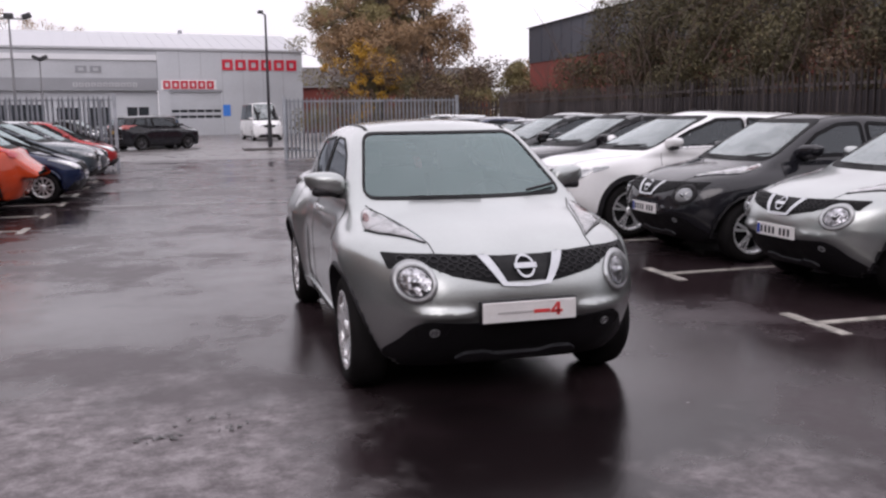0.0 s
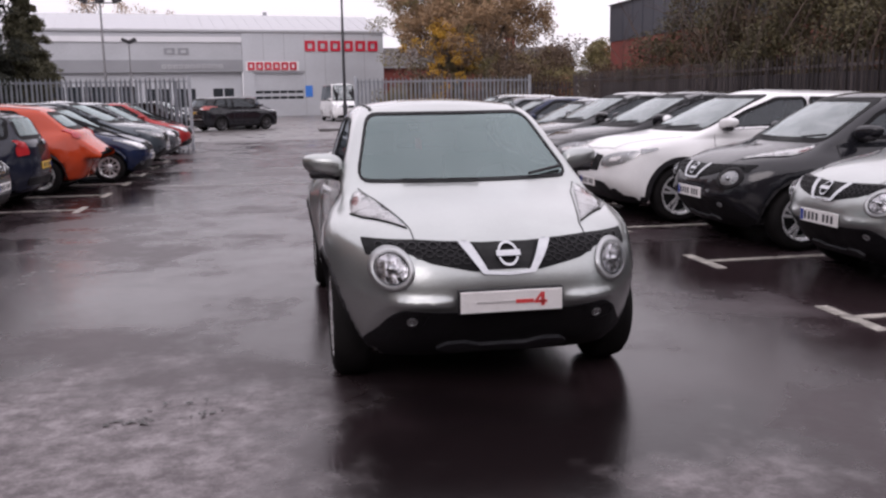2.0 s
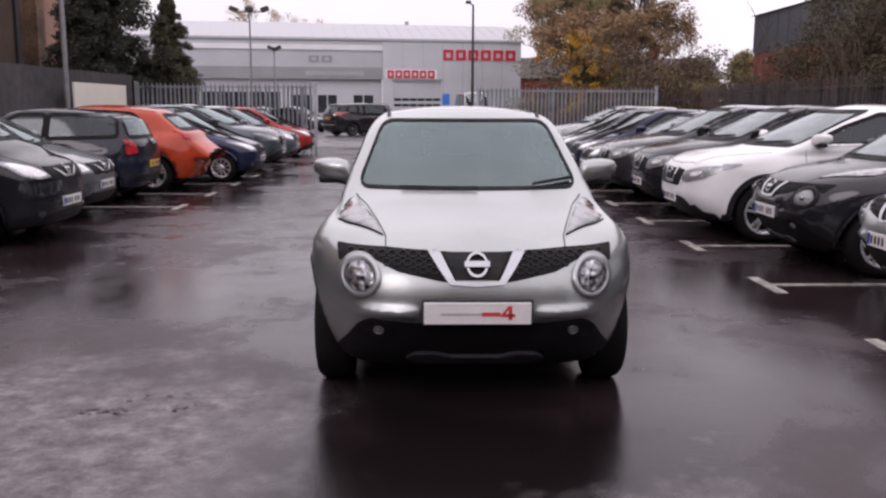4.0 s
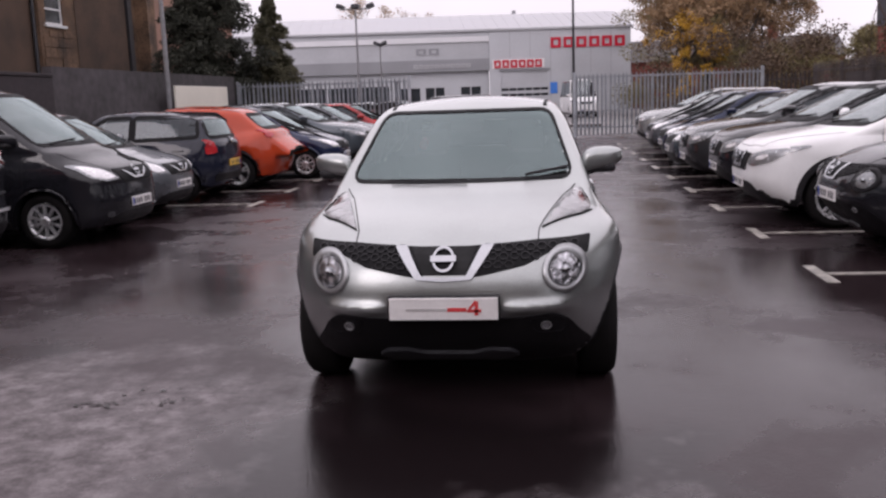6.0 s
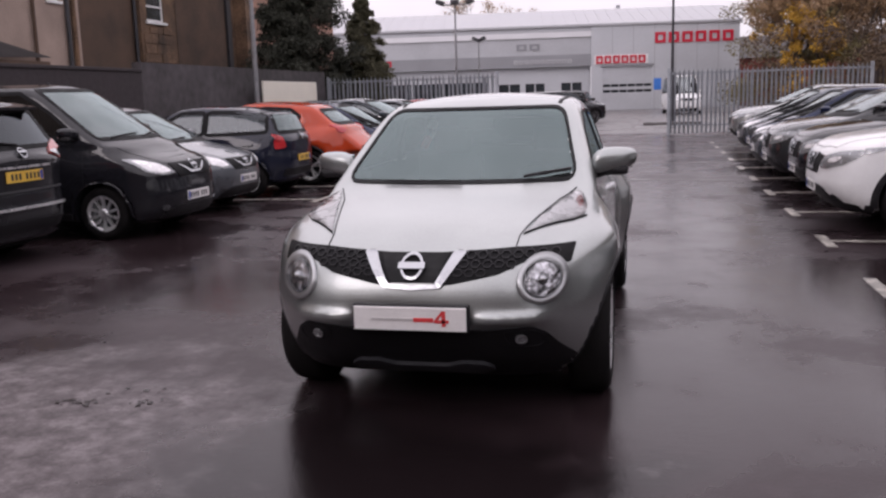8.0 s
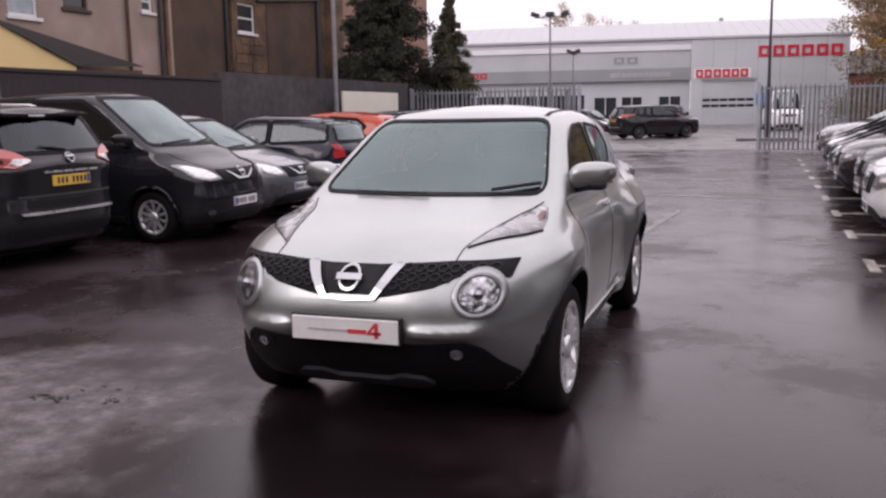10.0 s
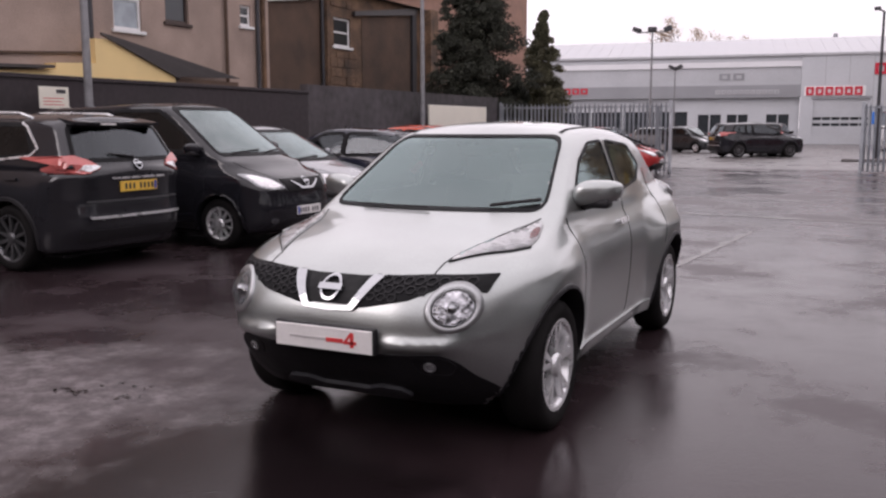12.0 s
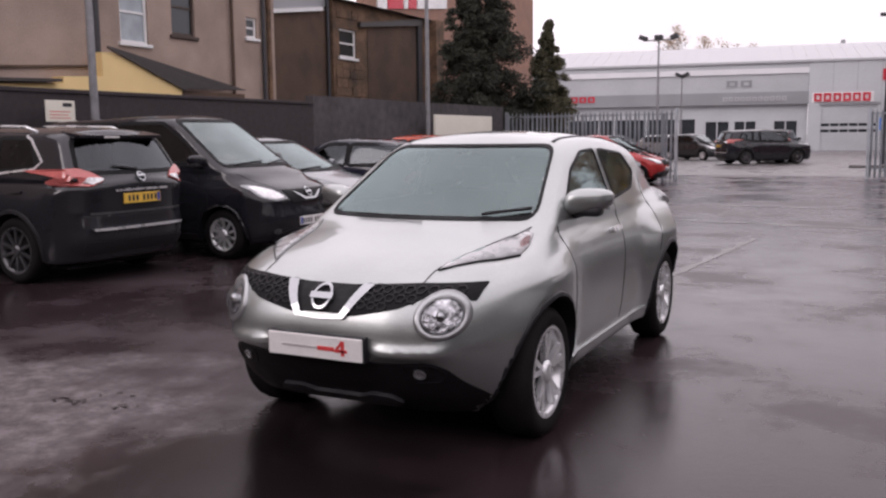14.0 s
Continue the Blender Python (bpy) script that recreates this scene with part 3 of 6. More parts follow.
class Shell:
    """The whole outer skin, on which lamps, panes, badges and trim are laid."""

    def __init__(self, pts, quads):
        self.tree = BVHTree.FromPolygons([tuple(p) for p in pts], [tuple(int(i) for i in q) for q in quads])

    def drop(self, uv, way, lift):
        """A place of the skin seen along a way: front, back, left, right or top."""
        u, v = uv
        o, d = {
            "front": ((u, -2, v), (0, 1, 0)),
            "back": ((u, 8, v), (0, -1, 0)),
            "right": ((3, u, v), (-1, 0, 0)),
            "left": ((-3, u, v), (1, 0, 0)),
            "top": ((u, v, 4), (0, 0, -1)),
        }[way]
        hit, normal, _, _ = self.tree.ray_cast(Vector(o), Vector(d))
        if hit is None:
            hit, normal, _, _ = self.tree.find_nearest(Vector(o) + Vector(d) * 2.0)
        if normal.dot(Vector(d)) > 0:
            normal = -normal
        return hit + normal * lift

    def patch(self, poly, way, lift=0.006, depth=0.02, step=0.05, dome=0.0):
        """A piece of the outline's shape that lies on the skin and stands proud of it."""
        bm = bmesh.new()
        f = bm.faces.new([bm.verts.new((p[0], p[1], 0)) for p in poly])
        bmesh.ops.triangulate(bm, faces=[f])
        for _ in range(5):
            long = [e for e in bm.edges if e.calc_length() > step]
            if not long:
                break
            bmesh.ops.subdivide_edges(bm, edges=long, cuts=1)
            bmesh.ops.triangulate(bm, faces=[f for f in bm.faces if len(f.verts) > 3])
        rim = [e for e in bm.edges if len(e.link_faces) == 1]
        cx = sum(p[0] for p in poly) / len(poly)
        cy = sum(p[1] for p in poly) / len(poly)
        far = max(math.hypot(p[0] - cx, p[1] - cy) for p in poly)
        flat = {v: (v.co.x, v.co.y) for v in bm.verts}
        rimv = {v for e in rim for v in e.verts}
        low = {v: bm.verts.new(self.drop(flat[v], way, -depth)) for v in rimv}
        for v, uv in flat.items():
            r = min(1, math.hypot(uv[0] - cx, uv[1] - cy) / far)
            v.co = self.drop(uv, way, lift + dome * (1 - r * r))
        for e in rim:
            a, b = e.verts
            bm.faces.new((a, b, low[b], low[a]))
        bmesh.ops.recalc_face_normals(bm, faces=bm.faces[:])
        return bm

    def band(self, poly, way, inner, outer=0.0, lift=0.006, closed=True, bm=None, step=0.04):
        """A strip along an outline that lies on the skin."""
        pts = []
        k = len(poly)
        for i in range(k if closed else k - 1):
            a, b = Vector(poly[i]), Vector(poly[(i + 1) % k])
            m = max(1, int((b - a).length / step))
            pts += [a.lerp(b, j / m) for j in range(m)]
        if not closed:
            pts.append(Vector(poly[-1]))
        n = len(pts)
        area = sum(pts[i].x * pts[(i + 1) % n].y - pts[(i + 1) % n].x * pts[i].y for i in range(n))
        sign = 1 if area > 0 else -1
        bm = bm or bmesh.new()
        rows = []
        for i in range(n):
            p0 = pts[i - 1] if closed or i else pts[i]
            p1 = pts[(i + 1) % n] if closed or i < n - 1 else pts[i]
            t = (p1 - p0).normalized() if (p1 - p0).length > 1e-6 else Vector((1, 0))
            nn = Vector((-t.y, t.x)) * sign
            a, b = pts[i] - nn * outer, pts[i] + nn * inner
            rows.append([bm.verts.new(self.drop(q, way, l)) for q, l in ((a, -0.01), (a, lift), (b, lift), (b, -0.01))])
        for i in range(n if closed else n - 1):
            p, q = rows[i], rows[(i + 1) % n]
            for j in range(3):
                bm.faces.new((p[j], p[j + 1], q[j + 1], q[j]))
        bmesh.ops.recalc_face_normals(bm, faces=bm.faces[:])
        return bm


SHELLS = {}


def mesh_of(name, pts, quads, material, smooth=True):
    used = np.unique(quads)
    new_of = -np.ones(len(pts), int)
    new_of[used] = np.arange(len(used))
    me = bpy.data.meshes.new(name)
    me.from_pydata(pts[used].tolist(), [], new_of[quads].tolist())
    if smooth:
        me.shade_smooth()
    me.materials.append(M[material])
    return me


def shell_of(c, h):
    """Splits the skin into painted body, panes and inner lining; kept for cars of the same kind."""
    key = (c["name"], h)
    if key in SHELLS:
        return SHELLS[key]
    f = body_field(c)
    lo, hi = (-c["W"] - 0.12, -0.15, 0.05), (c["W"] + 0.12, c["L"] + 0.2, c["H"] + 0.12)
    pts, quads = nets(f, lo, hi, h)
    mid = pts[quads].mean(1)
    a, b = pts[quads[:, 2]] - pts[quads[:, 0]], pts[quads[:, 3]] - pts[quads[:, 1]]
    nrm = np.cross(a, b)
    nrm /= np.maximum(np.linalg.norm(nrm, axis=1, keepdims=True), 1e-9)
    panes = {}
    taken = np.zeros(len(quads), bool)
    for name, way, poly in c["panes"]:
        if way == "front":
            s = inside_poly(mid[:, 0], mid[:, 2], poly) & (mid[:, 1] < c["L"] * 0.5) & (nrm[:, 1] < -0.05)
        elif way == "back":
            s = inside_poly(mid[:, 0], mid[:, 2], poly) & (mid[:, 1] > c["L"] * 0.5) & (nrm[:, 1] > 0.05)
        else:
            s = inside_poly(mid[:, 1], mid[:, 2], poly) & ((mid[:, 0] > 0) == (way == "right")) & (np.abs(nrm[:, 0]) > 0.3)
        s &= ~taken
        taken |= s
        panes[(name, way)] = quads[s]
    hin = max(h, 0.06)
    p2, q2 = nets(lambda x, y, z: np.maximum(f(x, y, z) + 0.045, 0.42 - z), lo, hi, hin)
    m2 = p2[q2].mean(1)
    cut = np.zeros(len(q2), bool)
    for name, way, poly in c["panes"]:
        if way in ("front", "back"):
            cut |= inside_poly(m2[:, 0] * 0.95, m2[:, 2], poly) & ((m2[:, 1] < c["L"] * 0.5) == (way == "front"))
        else:
            cut |= inside_poly(m2[:, 1], m2[:, 2], poly) & ((m2[:, 0] > 0) == (way == "right")) & (np.abs(m2[:, 0]) > 0.4)
    keep2 = ~cut & (m2[:, 1] > c["screen"][0][0] - 0.1)
    SHELLS[key] = (pts, quads[~taken], panes, p2, q2[keep2][:, ::-1], Shell(pts, quads))
    return SHELLS[key]


WHEELS = {}


def wheel(parent, c, ya, side, tyre_mat="rubber"):
    """A tyre with a spoked alloy wheel, on the hub at ya."""
    r, w = c["rw"], 0.2
    finish = c.get("wheel_finish", "alloy")
    key = (c["rw"], c["rim"], c["spokes"], finish)
    if key not in WHEELS:
        rim = c["rim"]
        t = lathe([(rim - 0.01, -0.01), (rim + 0.012, 0.0), (rim + 0.05, 0.012), (r - 0.03, 0.006), (r - 0.008, -0.015), (r, -0.045), (r, -w + 0.045), (r - 0.01, -w + 0.01), (rim, -w)], 40)
        ri = lathe([(rim + 0.012, 0.004), (rim - 0.004, 0.006), (rim - 0.022, -0.012), (rim - 0.03, -0.1), (rim - 0.03, -w + 0.02)], 40)
        # full-width disc that paints the shade behind the spokes
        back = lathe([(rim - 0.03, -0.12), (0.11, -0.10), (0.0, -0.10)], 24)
        sp = []
        for k in range(c["spokes"]):
            a0 = math.tau * k / c["spokes"]
            b = bmesh.new()
            for d in ((-0.17, 0.17) if c["spokes"] < 8 else (0.0,)):
                q = Matrix.Rotation(a0, 3, "X")
                pts = [(0.045, d * 0.25), (rim - 0.008, d * (1.0 if d else 1))]
                wd = (0.013, 0.017) if d else (0.018, 0.014)
                vs = []
                for (rad, ang), hw in zip(pts, wd):
                    cc = Vector((0, rad * math.sin(ang), rad * math.cos(ang)))
                    for ox, ow in ((0.0, -hw), (0.0, hw), (-0.03, hw), (-0.03, -hw)):
                        vs.append(b.verts.new(q @ (cc + Vector((ox - (0.012 if rad < 0.1 else 0.0), ow, 0)))))
                for i in range(4):
                    b.faces.new((vs[i], vs[(i + 1) % 4], vs[4 + (i + 1) % 4], vs[4 + i]))
                b.faces.new(vs[4:])
            bmesh.ops.recalc_face_normals(b, faces=b.faces[:])
            sp.append(b)
        cap = lathe([(0.062, -0.02), (0.058, 0.0), (0.03, 0.006), (0.0, 0.007)], 20)
        meshes = []
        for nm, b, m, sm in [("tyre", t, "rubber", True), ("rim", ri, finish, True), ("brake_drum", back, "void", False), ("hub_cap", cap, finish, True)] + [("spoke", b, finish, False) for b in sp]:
            me = bpy.data.meshes.new(nm)
            b.to_mesh(me)
            b.free()
            if sm:
                me.shade_smooth()
            me.materials.append(M[m])
            meshes.append((nm, me))
        WHEELS[key] = meshes
    hub = new("wheel")
    hub.parent = parent
    out = c["W"] - c.get("inset", 0.035)
    hub.matrix_basis = pose(out * side, ya, r, 0, 0, 0) if side > 0 else pose(-out, ya, r, 0, 0, 180)
    for nm, me in WHEELS[key]:
        o = new(nm, me)
        o.parent = hub


def mirror_x(poly):
    return [(-x, z) for x, z in poly][::-1]


def seats(parent, c):
    """Front seats, a rear bench, the dashboard and the steering wheel, dark behind the panes."""
    y0 = c["screen"][0][0]
    for sx in (-0.36, 0.36):
        b = box(sx - 0.24, y0 + 0.95, 0.5, sx + 0.24, y0 + 1.5, 0.66, bevel=0.04)
        part("seat_cushion", b, "cloth", parent)
        b = prism([(y0 + 1.38, 0.6), (y0 + 1.52, 0.6), (y0 + 1.72, 1.12), (y0 + 1.62, 1.14)], 0, sx - 0.23, sx + 0.23)
        part("seat_back", b, "cloth", parent)
        part("headrest", box(sx - 0.13, y0 + 1.66, 1.14, sx + 0.13, y0 + 1.76, 1.33, bevel=0.03), "cloth", parent)
    b = prism([(y0 + 2.25, 0.55), (y0 + 2.4, 0.55), (y0 + 2.6, 1.12), (y0 + 2.5, 1.14)], 0, -0.6, 0.6)
    part("rear_bench", b, "cloth", parent)
    b = prism([(y0 + 0.12, 0.75), (y0 + 0.2, c["screen"][0][1] - 0.09), (y0 + 0.5, c["screen"][0][1] - 0.05), (y0 + 0.62, 0.95), (y0 + 0.55, 0.7)], 0, -0.64, 0.64)
    part("dashboard", b, "trim", parent)
    b = bmesh.new()
    ring = [Vector((0.36 + 0.18 * math.cos(a), y0 + 0.78 + 0.05 * math.sin(a), c["screen"][0][1] - 0.1 + 0.17 * math.sin(a))) for a in np.linspace(0, math.tau, 21)]
    for p, q in zip(ring, ring[1:]):
        tube(b, p, q, 0.014, n=6)
    part("steering_wheel", b, "trim", parent)


def mirror(parent, s, side, c, material):
    """A door mirror: painted cap over a black foot, its glass facing back."""
    y0, z0, x0 = c["mirror"]
    b = bmesh.new()
    bmesh.ops.create_uvsphere(b, u_segments=18, v_segments=12, radius=1)
    for v in b.verts:
        x, y, z = v.co
        sq = lambda t: math.copysign(abs(t) ** 0.72, t)
        v.co = Vector((side * (x0 + 0.105 * c.get("mirror_wide", 1.0) * sq(x) + 0.012 * z), y0 + (0.085 * sq(y) if y < 0 else 0.045 * sq(y)) + 0.05 * x, z0 + 0.072 * sq(z) * (1 - 0.18 * x) + 0.01 * x))
    if side < 0:
        bmesh.ops.reverse_faces(b, faces=b.faces[:])
    cap = part("door_mirror", b, material, parent, smooth=True)
    b = bmesh.new()
    tube(b, (side * (x0 - 0.19), y0 + 0.06, z0 - 0.09), (side * (x0 - 0.04), y0 - 0.0, z0 - 0.055), 0.045, 0.035, 8)
    part("mirror_foot", b, "trim", cap)
    part("mirror_skirt", box(side * x0 - 0.088, y0 - 0.07, z0 - 0.085, side * x0 + 0.08, y0 + 0.03, z0 - 0.03, bevel=0.022), "trim", cap)
    b = box(side * x0 - 0.095, y0 + 0.045, z0 - 0.05, side * x0 + 0.1, y0 + 0.056, z0 + 0.05, bevel=0.004)
    part("mirror_glass", b, "chrome", cap)


def number_plate(parent, y, z, ry, material, width=0.52, side=-1, bars=True, label="", x=0.0, ink="ink"):
    """A plate with a raised edge; the characters are plain bars."""
    d = 0.012 * side
    tilt = Matrix.Translation((x, y, z)) @ Matrix.Rotation(radians(ry), 4, "X")
    b = box(-width / 2, -0.006, -0.055, width / 2, 0.006, 0.055, bevel=0.004)
    b.transform(tilt)
    p = part("number_plate", b, material, parent, label)
    if bars:
        for k, (a, w) in enumerate([(-0.2, 0.045), (-0.145, 0.045), (-0.09, 0.045), (-0.035, 0.045), (0.06, 0.045), (0.115, 0.045), (0.17, 0.045)]):
            b = box(a, side * 0.0065 - 0.0015, -0.031, a + w * 0.66, side * 0.0065 + 0.0015, 0.031)
            b.transform(tilt)
            part("plate_bar", b, ink, p)
        b = box(-0.25, side * 0.0065 - 0.0015, -0.045, -0.212, side * 0.0065 + 0.0015, 0.045)
        b.transform(tilt)
        part("plate_band", b, "blueink", p)
    return p


def arch_lip(sh, c, ya, side, wide):
    """The rolled edge of a wheel arch: a flat rim on the skin that turns inwards."""
    way = "right" if side > 0 else "left"
    bm = bmesh.new()
    rows = []
    lowest = math.asin(max(-0.9, (c["zb"] + 0.06 - c["rw"]) / c["ra"]))
    for a in np.linspace(lowest, math.pi - lowest, 34):
        def at(r):
            return (ya + r * math.cos(a), c["rw"] + r * math.sin(a))
        s = sh.drop(at(c["ra"] + 0.03), way, 0.0)
        x0 = s.x
        rows.append([bm.verts.new(v) for v in (sh.drop(at(c["ra"] + wide + 0.01), way, -0.006), sh.drop(at(c["ra"] + wide), way, 0.009), (x0 + side * 0.012, *at(c["ra"] - 0.006)), (x0 - side * 0.16, *at(c["ra"] - 0.012)))])
    for p, q in zip(rows, rows[1:]):
        for j in range(3):
            bm.faces.new((p[j], p[j + 1], q[j + 1], q[j]))
    bmesh.ops.recalc_face_normals(bm, faces=bm.faces[:])
    return bm


def build_car(c, m, colour, label, category="car", h=0.05, group="parked cars", name="car", detail=None, plate=True, screen="wetsheen"):
    pts, bodyq, panes, p2, q2, sh = shell_of(c, h)
    car = thing(name, m, label, category, group)
    ob = new("body", mesh_of("body", pts, bodyq, colour))
    ob.parent = car
    ob = new("cabin_lining", mesh_of("cabin_lining", p2, q2, "cloth"))
    ob.parent = car
    for (nm, way), q in panes.items():
        if len(q):
            o = new(nm, mesh_of(nm, pts, q, ("sideglass" if way == "left" else "glass") if detail is hero_front else "sideglass" if way in ("left", "right") or (way == "back" and c.get("privacy")) else screen))
            o.parent = car
            poly = next(p for n2, w2, p in c["panes"] if (n2, w2) == (nm, way))
            part("window_seal", sh.band(poly, way, 0.004 if h < 0.03 else 0.012, (0.5 if h < 0.03 else 0.8) * h + 0.002, 0.005), "seal", o)
    part("under_tray", box(-c["W"] + 0.2, 0.85, 0.165, c["W"] - 0.2, c["L"] - 0.4, 0.198, bevel=0.008), "intake", car)
    if c.get("seats", True):
        seats(car, c)
    for side in (1, -1):
        mirror(car, sh, side, c, colour if c.get("mirror_painted", True) else "trim")
        for ya in (c["fo"], c["fo"] + c["wb"]):
            wheel(car, c, ya, side)
            way = "right" if side > 0 else "left"
            if c.get("cladding", True):
                part("wheel_arch_trim", arch_lip(sh, c, ya, side, c.get("arch", 0.03)), "trim", car)
            else:
                part("wheel_arch_lip", arch_lip(sh, c, ya, side, 0.012), "trim" if c["name"] == "juke" else colour, car)
        way = "right" if side > 0 else "left"
        for seam in c["seams"]:
            part("door_gap", sh.band(seam, way, 0.003, 0.003, 0.002, closed=False), "seal", car)
        for hy, hz in c["handles"]:
            part("door_handle", sh.patch(rounded([(hy, hz - 0.016), (hy + 0.19, hz - 0.012), (hy + 0.19, hz + 0.018), (hy, hz + 0.014)], 0.012), way, 0.03, 0.0), "alloy" if c["name"] == "juke" else colour, car)
        part("sill_trim", sh.patch([(c["fo"] + c["ra"] + 0.05, 0.23), (c["fo"] + c["wb"] - c["ra"] - 0.05, 0.23), (c["fo"] + c["wb"] - c["ra"] - 0.05, 0.31), (c["fo"] + c["ra"] + 0.05, 0.31)], way, 0.012), colour if c["name"] == "juke" else "trim", car)
    for nm, way, poly, material, lift, lab in c["fittings"]:
        fit = part(nm, sh.patch(poly, way, lift), colour if material == "paint" else material, car, lab)
        if nm == "headlight" and way == "front":
            cx, cz = sum(p[0] for p in poly) / len(poly), sum(p[1] for p in poly) / len(poly)
            k_ = c.get("lamp_core", 0.7)
            inner = [(cx + (x - cx) * k_, cz + (z - cz) * k_) for x, z in poly]
            part("reflector", sh.patch(inner, way, lift + 0.004), "lampsil", fit)
            twin = part(nm, sh.patch(mirror_x(poly), way, lift), material, car, lab)
            part("reflector", sh.patch(mirror_x(inner), way, lift + 0.004), "lampsil", twin)
        elif nm in ("headlight", "grille", "tail_light", "lower_grille", "rear_pane_trim") and way in ("front", "back"):
            part(nm, sh.patch(mirror_x(poly), way, lift), colour if material == "paint" else material, car, lab) if min(p[0] for p in poly) > 0.02 else None
    if detail:
        detail(car, sh, c, colour)
    else:
        plain_front(car, sh, c, plate)
    return car


def badge(parent, sh, x, z, r, way="front"):
    b = bmesh.new()
    ring = [(x + r * math.cos(a), z + r * math.sin(a) * 0.94) for a in np.linspace(0, math.tau, 24, endpoint=False)]
    sh.band(ring, way, r * 0.2, 0, 0.03, bm=b)
    e = part("badge", b, "chrome", parent, "chrome ring badge")
    part("badge_bar", sh.patch([(x - r * 1.15, z - r * 0.2), (x + r * 1.15, z - r * 0.2), (x + r * 1.15, z + r * 0.2), (x - r * 1.15, z + r * 0.2)], way, 0.036), "chrome", e)


def plain_front(car, sh, c, plate):
    bz = c["badge_z"]
    badge(car, sh, 0, bz, 0.055)
    fp = sh.drop((0, c["plate_z"]), "front", 0.012)
    number_plate(car, fp.y, c["plate_z"], 0, "plate")
    if "rear_plate_z" in c:
        rp = sh.drop((0, c["rear_plate_z"]), "back", 0.012)
        number_plate(car, rp.y, c["rear_plate_z"], 0, "plate_y", side=1)
    if "rear_badge_z" in c:
        badge(car, sh, 0, c["rear_badge_z"], 0.05, "back")
    cy, W = c["screen"][0][0], c["W"]
    for s in (1, -1):
        line = [(s * (W - 0.36), 0.16), (s * (W - 0.27), 0.42), (s * (W - 0.17), cy - 0.02)]
        part("bonnet_gap", sh.band(line, "top", 0.003, 0.004, 0.002, closed=False), "seal", car)
        fog = [(s * 0.58 + 0.045 * math.cos(a), 0.36 + 0.035 * math.sin(a)) for a in np.linspace(0, math.tau, 14, endpoint=False)]
        if c["name"] != "cross":
            part("fog_lamp", sh.patch(fog if s > 0 else fog[::-1], "front", 0.012), "darklamp", car, "small dark fog lamp")
        if c["name"] == "cross":
            trim_ = [(1.5, 1.125), (3.2, 1.15), (3.78, 1.2)]
            part("window_trim", sh.band(trim_, "right" if s > 0 else "left", 0.01, 0.01, 0.01, closed=False), "alloy", car, "bright window trim")
    lead = [(-(W - 0.36), 0.16), (-0.2, 0.1), (0.2, 0.1), (W - 0.36, 0.16)]
    part("bonnet_gap", sh.band(lead, "top", 0.003, 0.003, 0.002, closed=False), "seal", car)
    top = sh.drop((0.0, c["screen"][1][0] + 0.3), "top", -0.01)
    part("aerial", tube(bmesh.new(), top, top + Vector((0, 0.06, 0.04)), 0.012, 0.008, 6), "trim", car)
    wz = c["screen"][0][1]
    for x0, x1 in ((0.05, 0.58), (-0.52, 0.0)):
        b = bmesh.new()
        p, q = sh.drop((x0, wz + 0.03), "front", 0.015), sh.drop((x1, wz + 0.07), "front", 0.015)
        tube(b, p, q, 0.012, 0.008, 6)
        part("wiper", b, "trim", car)

# ---------------------------------------------------------------- kinds of car


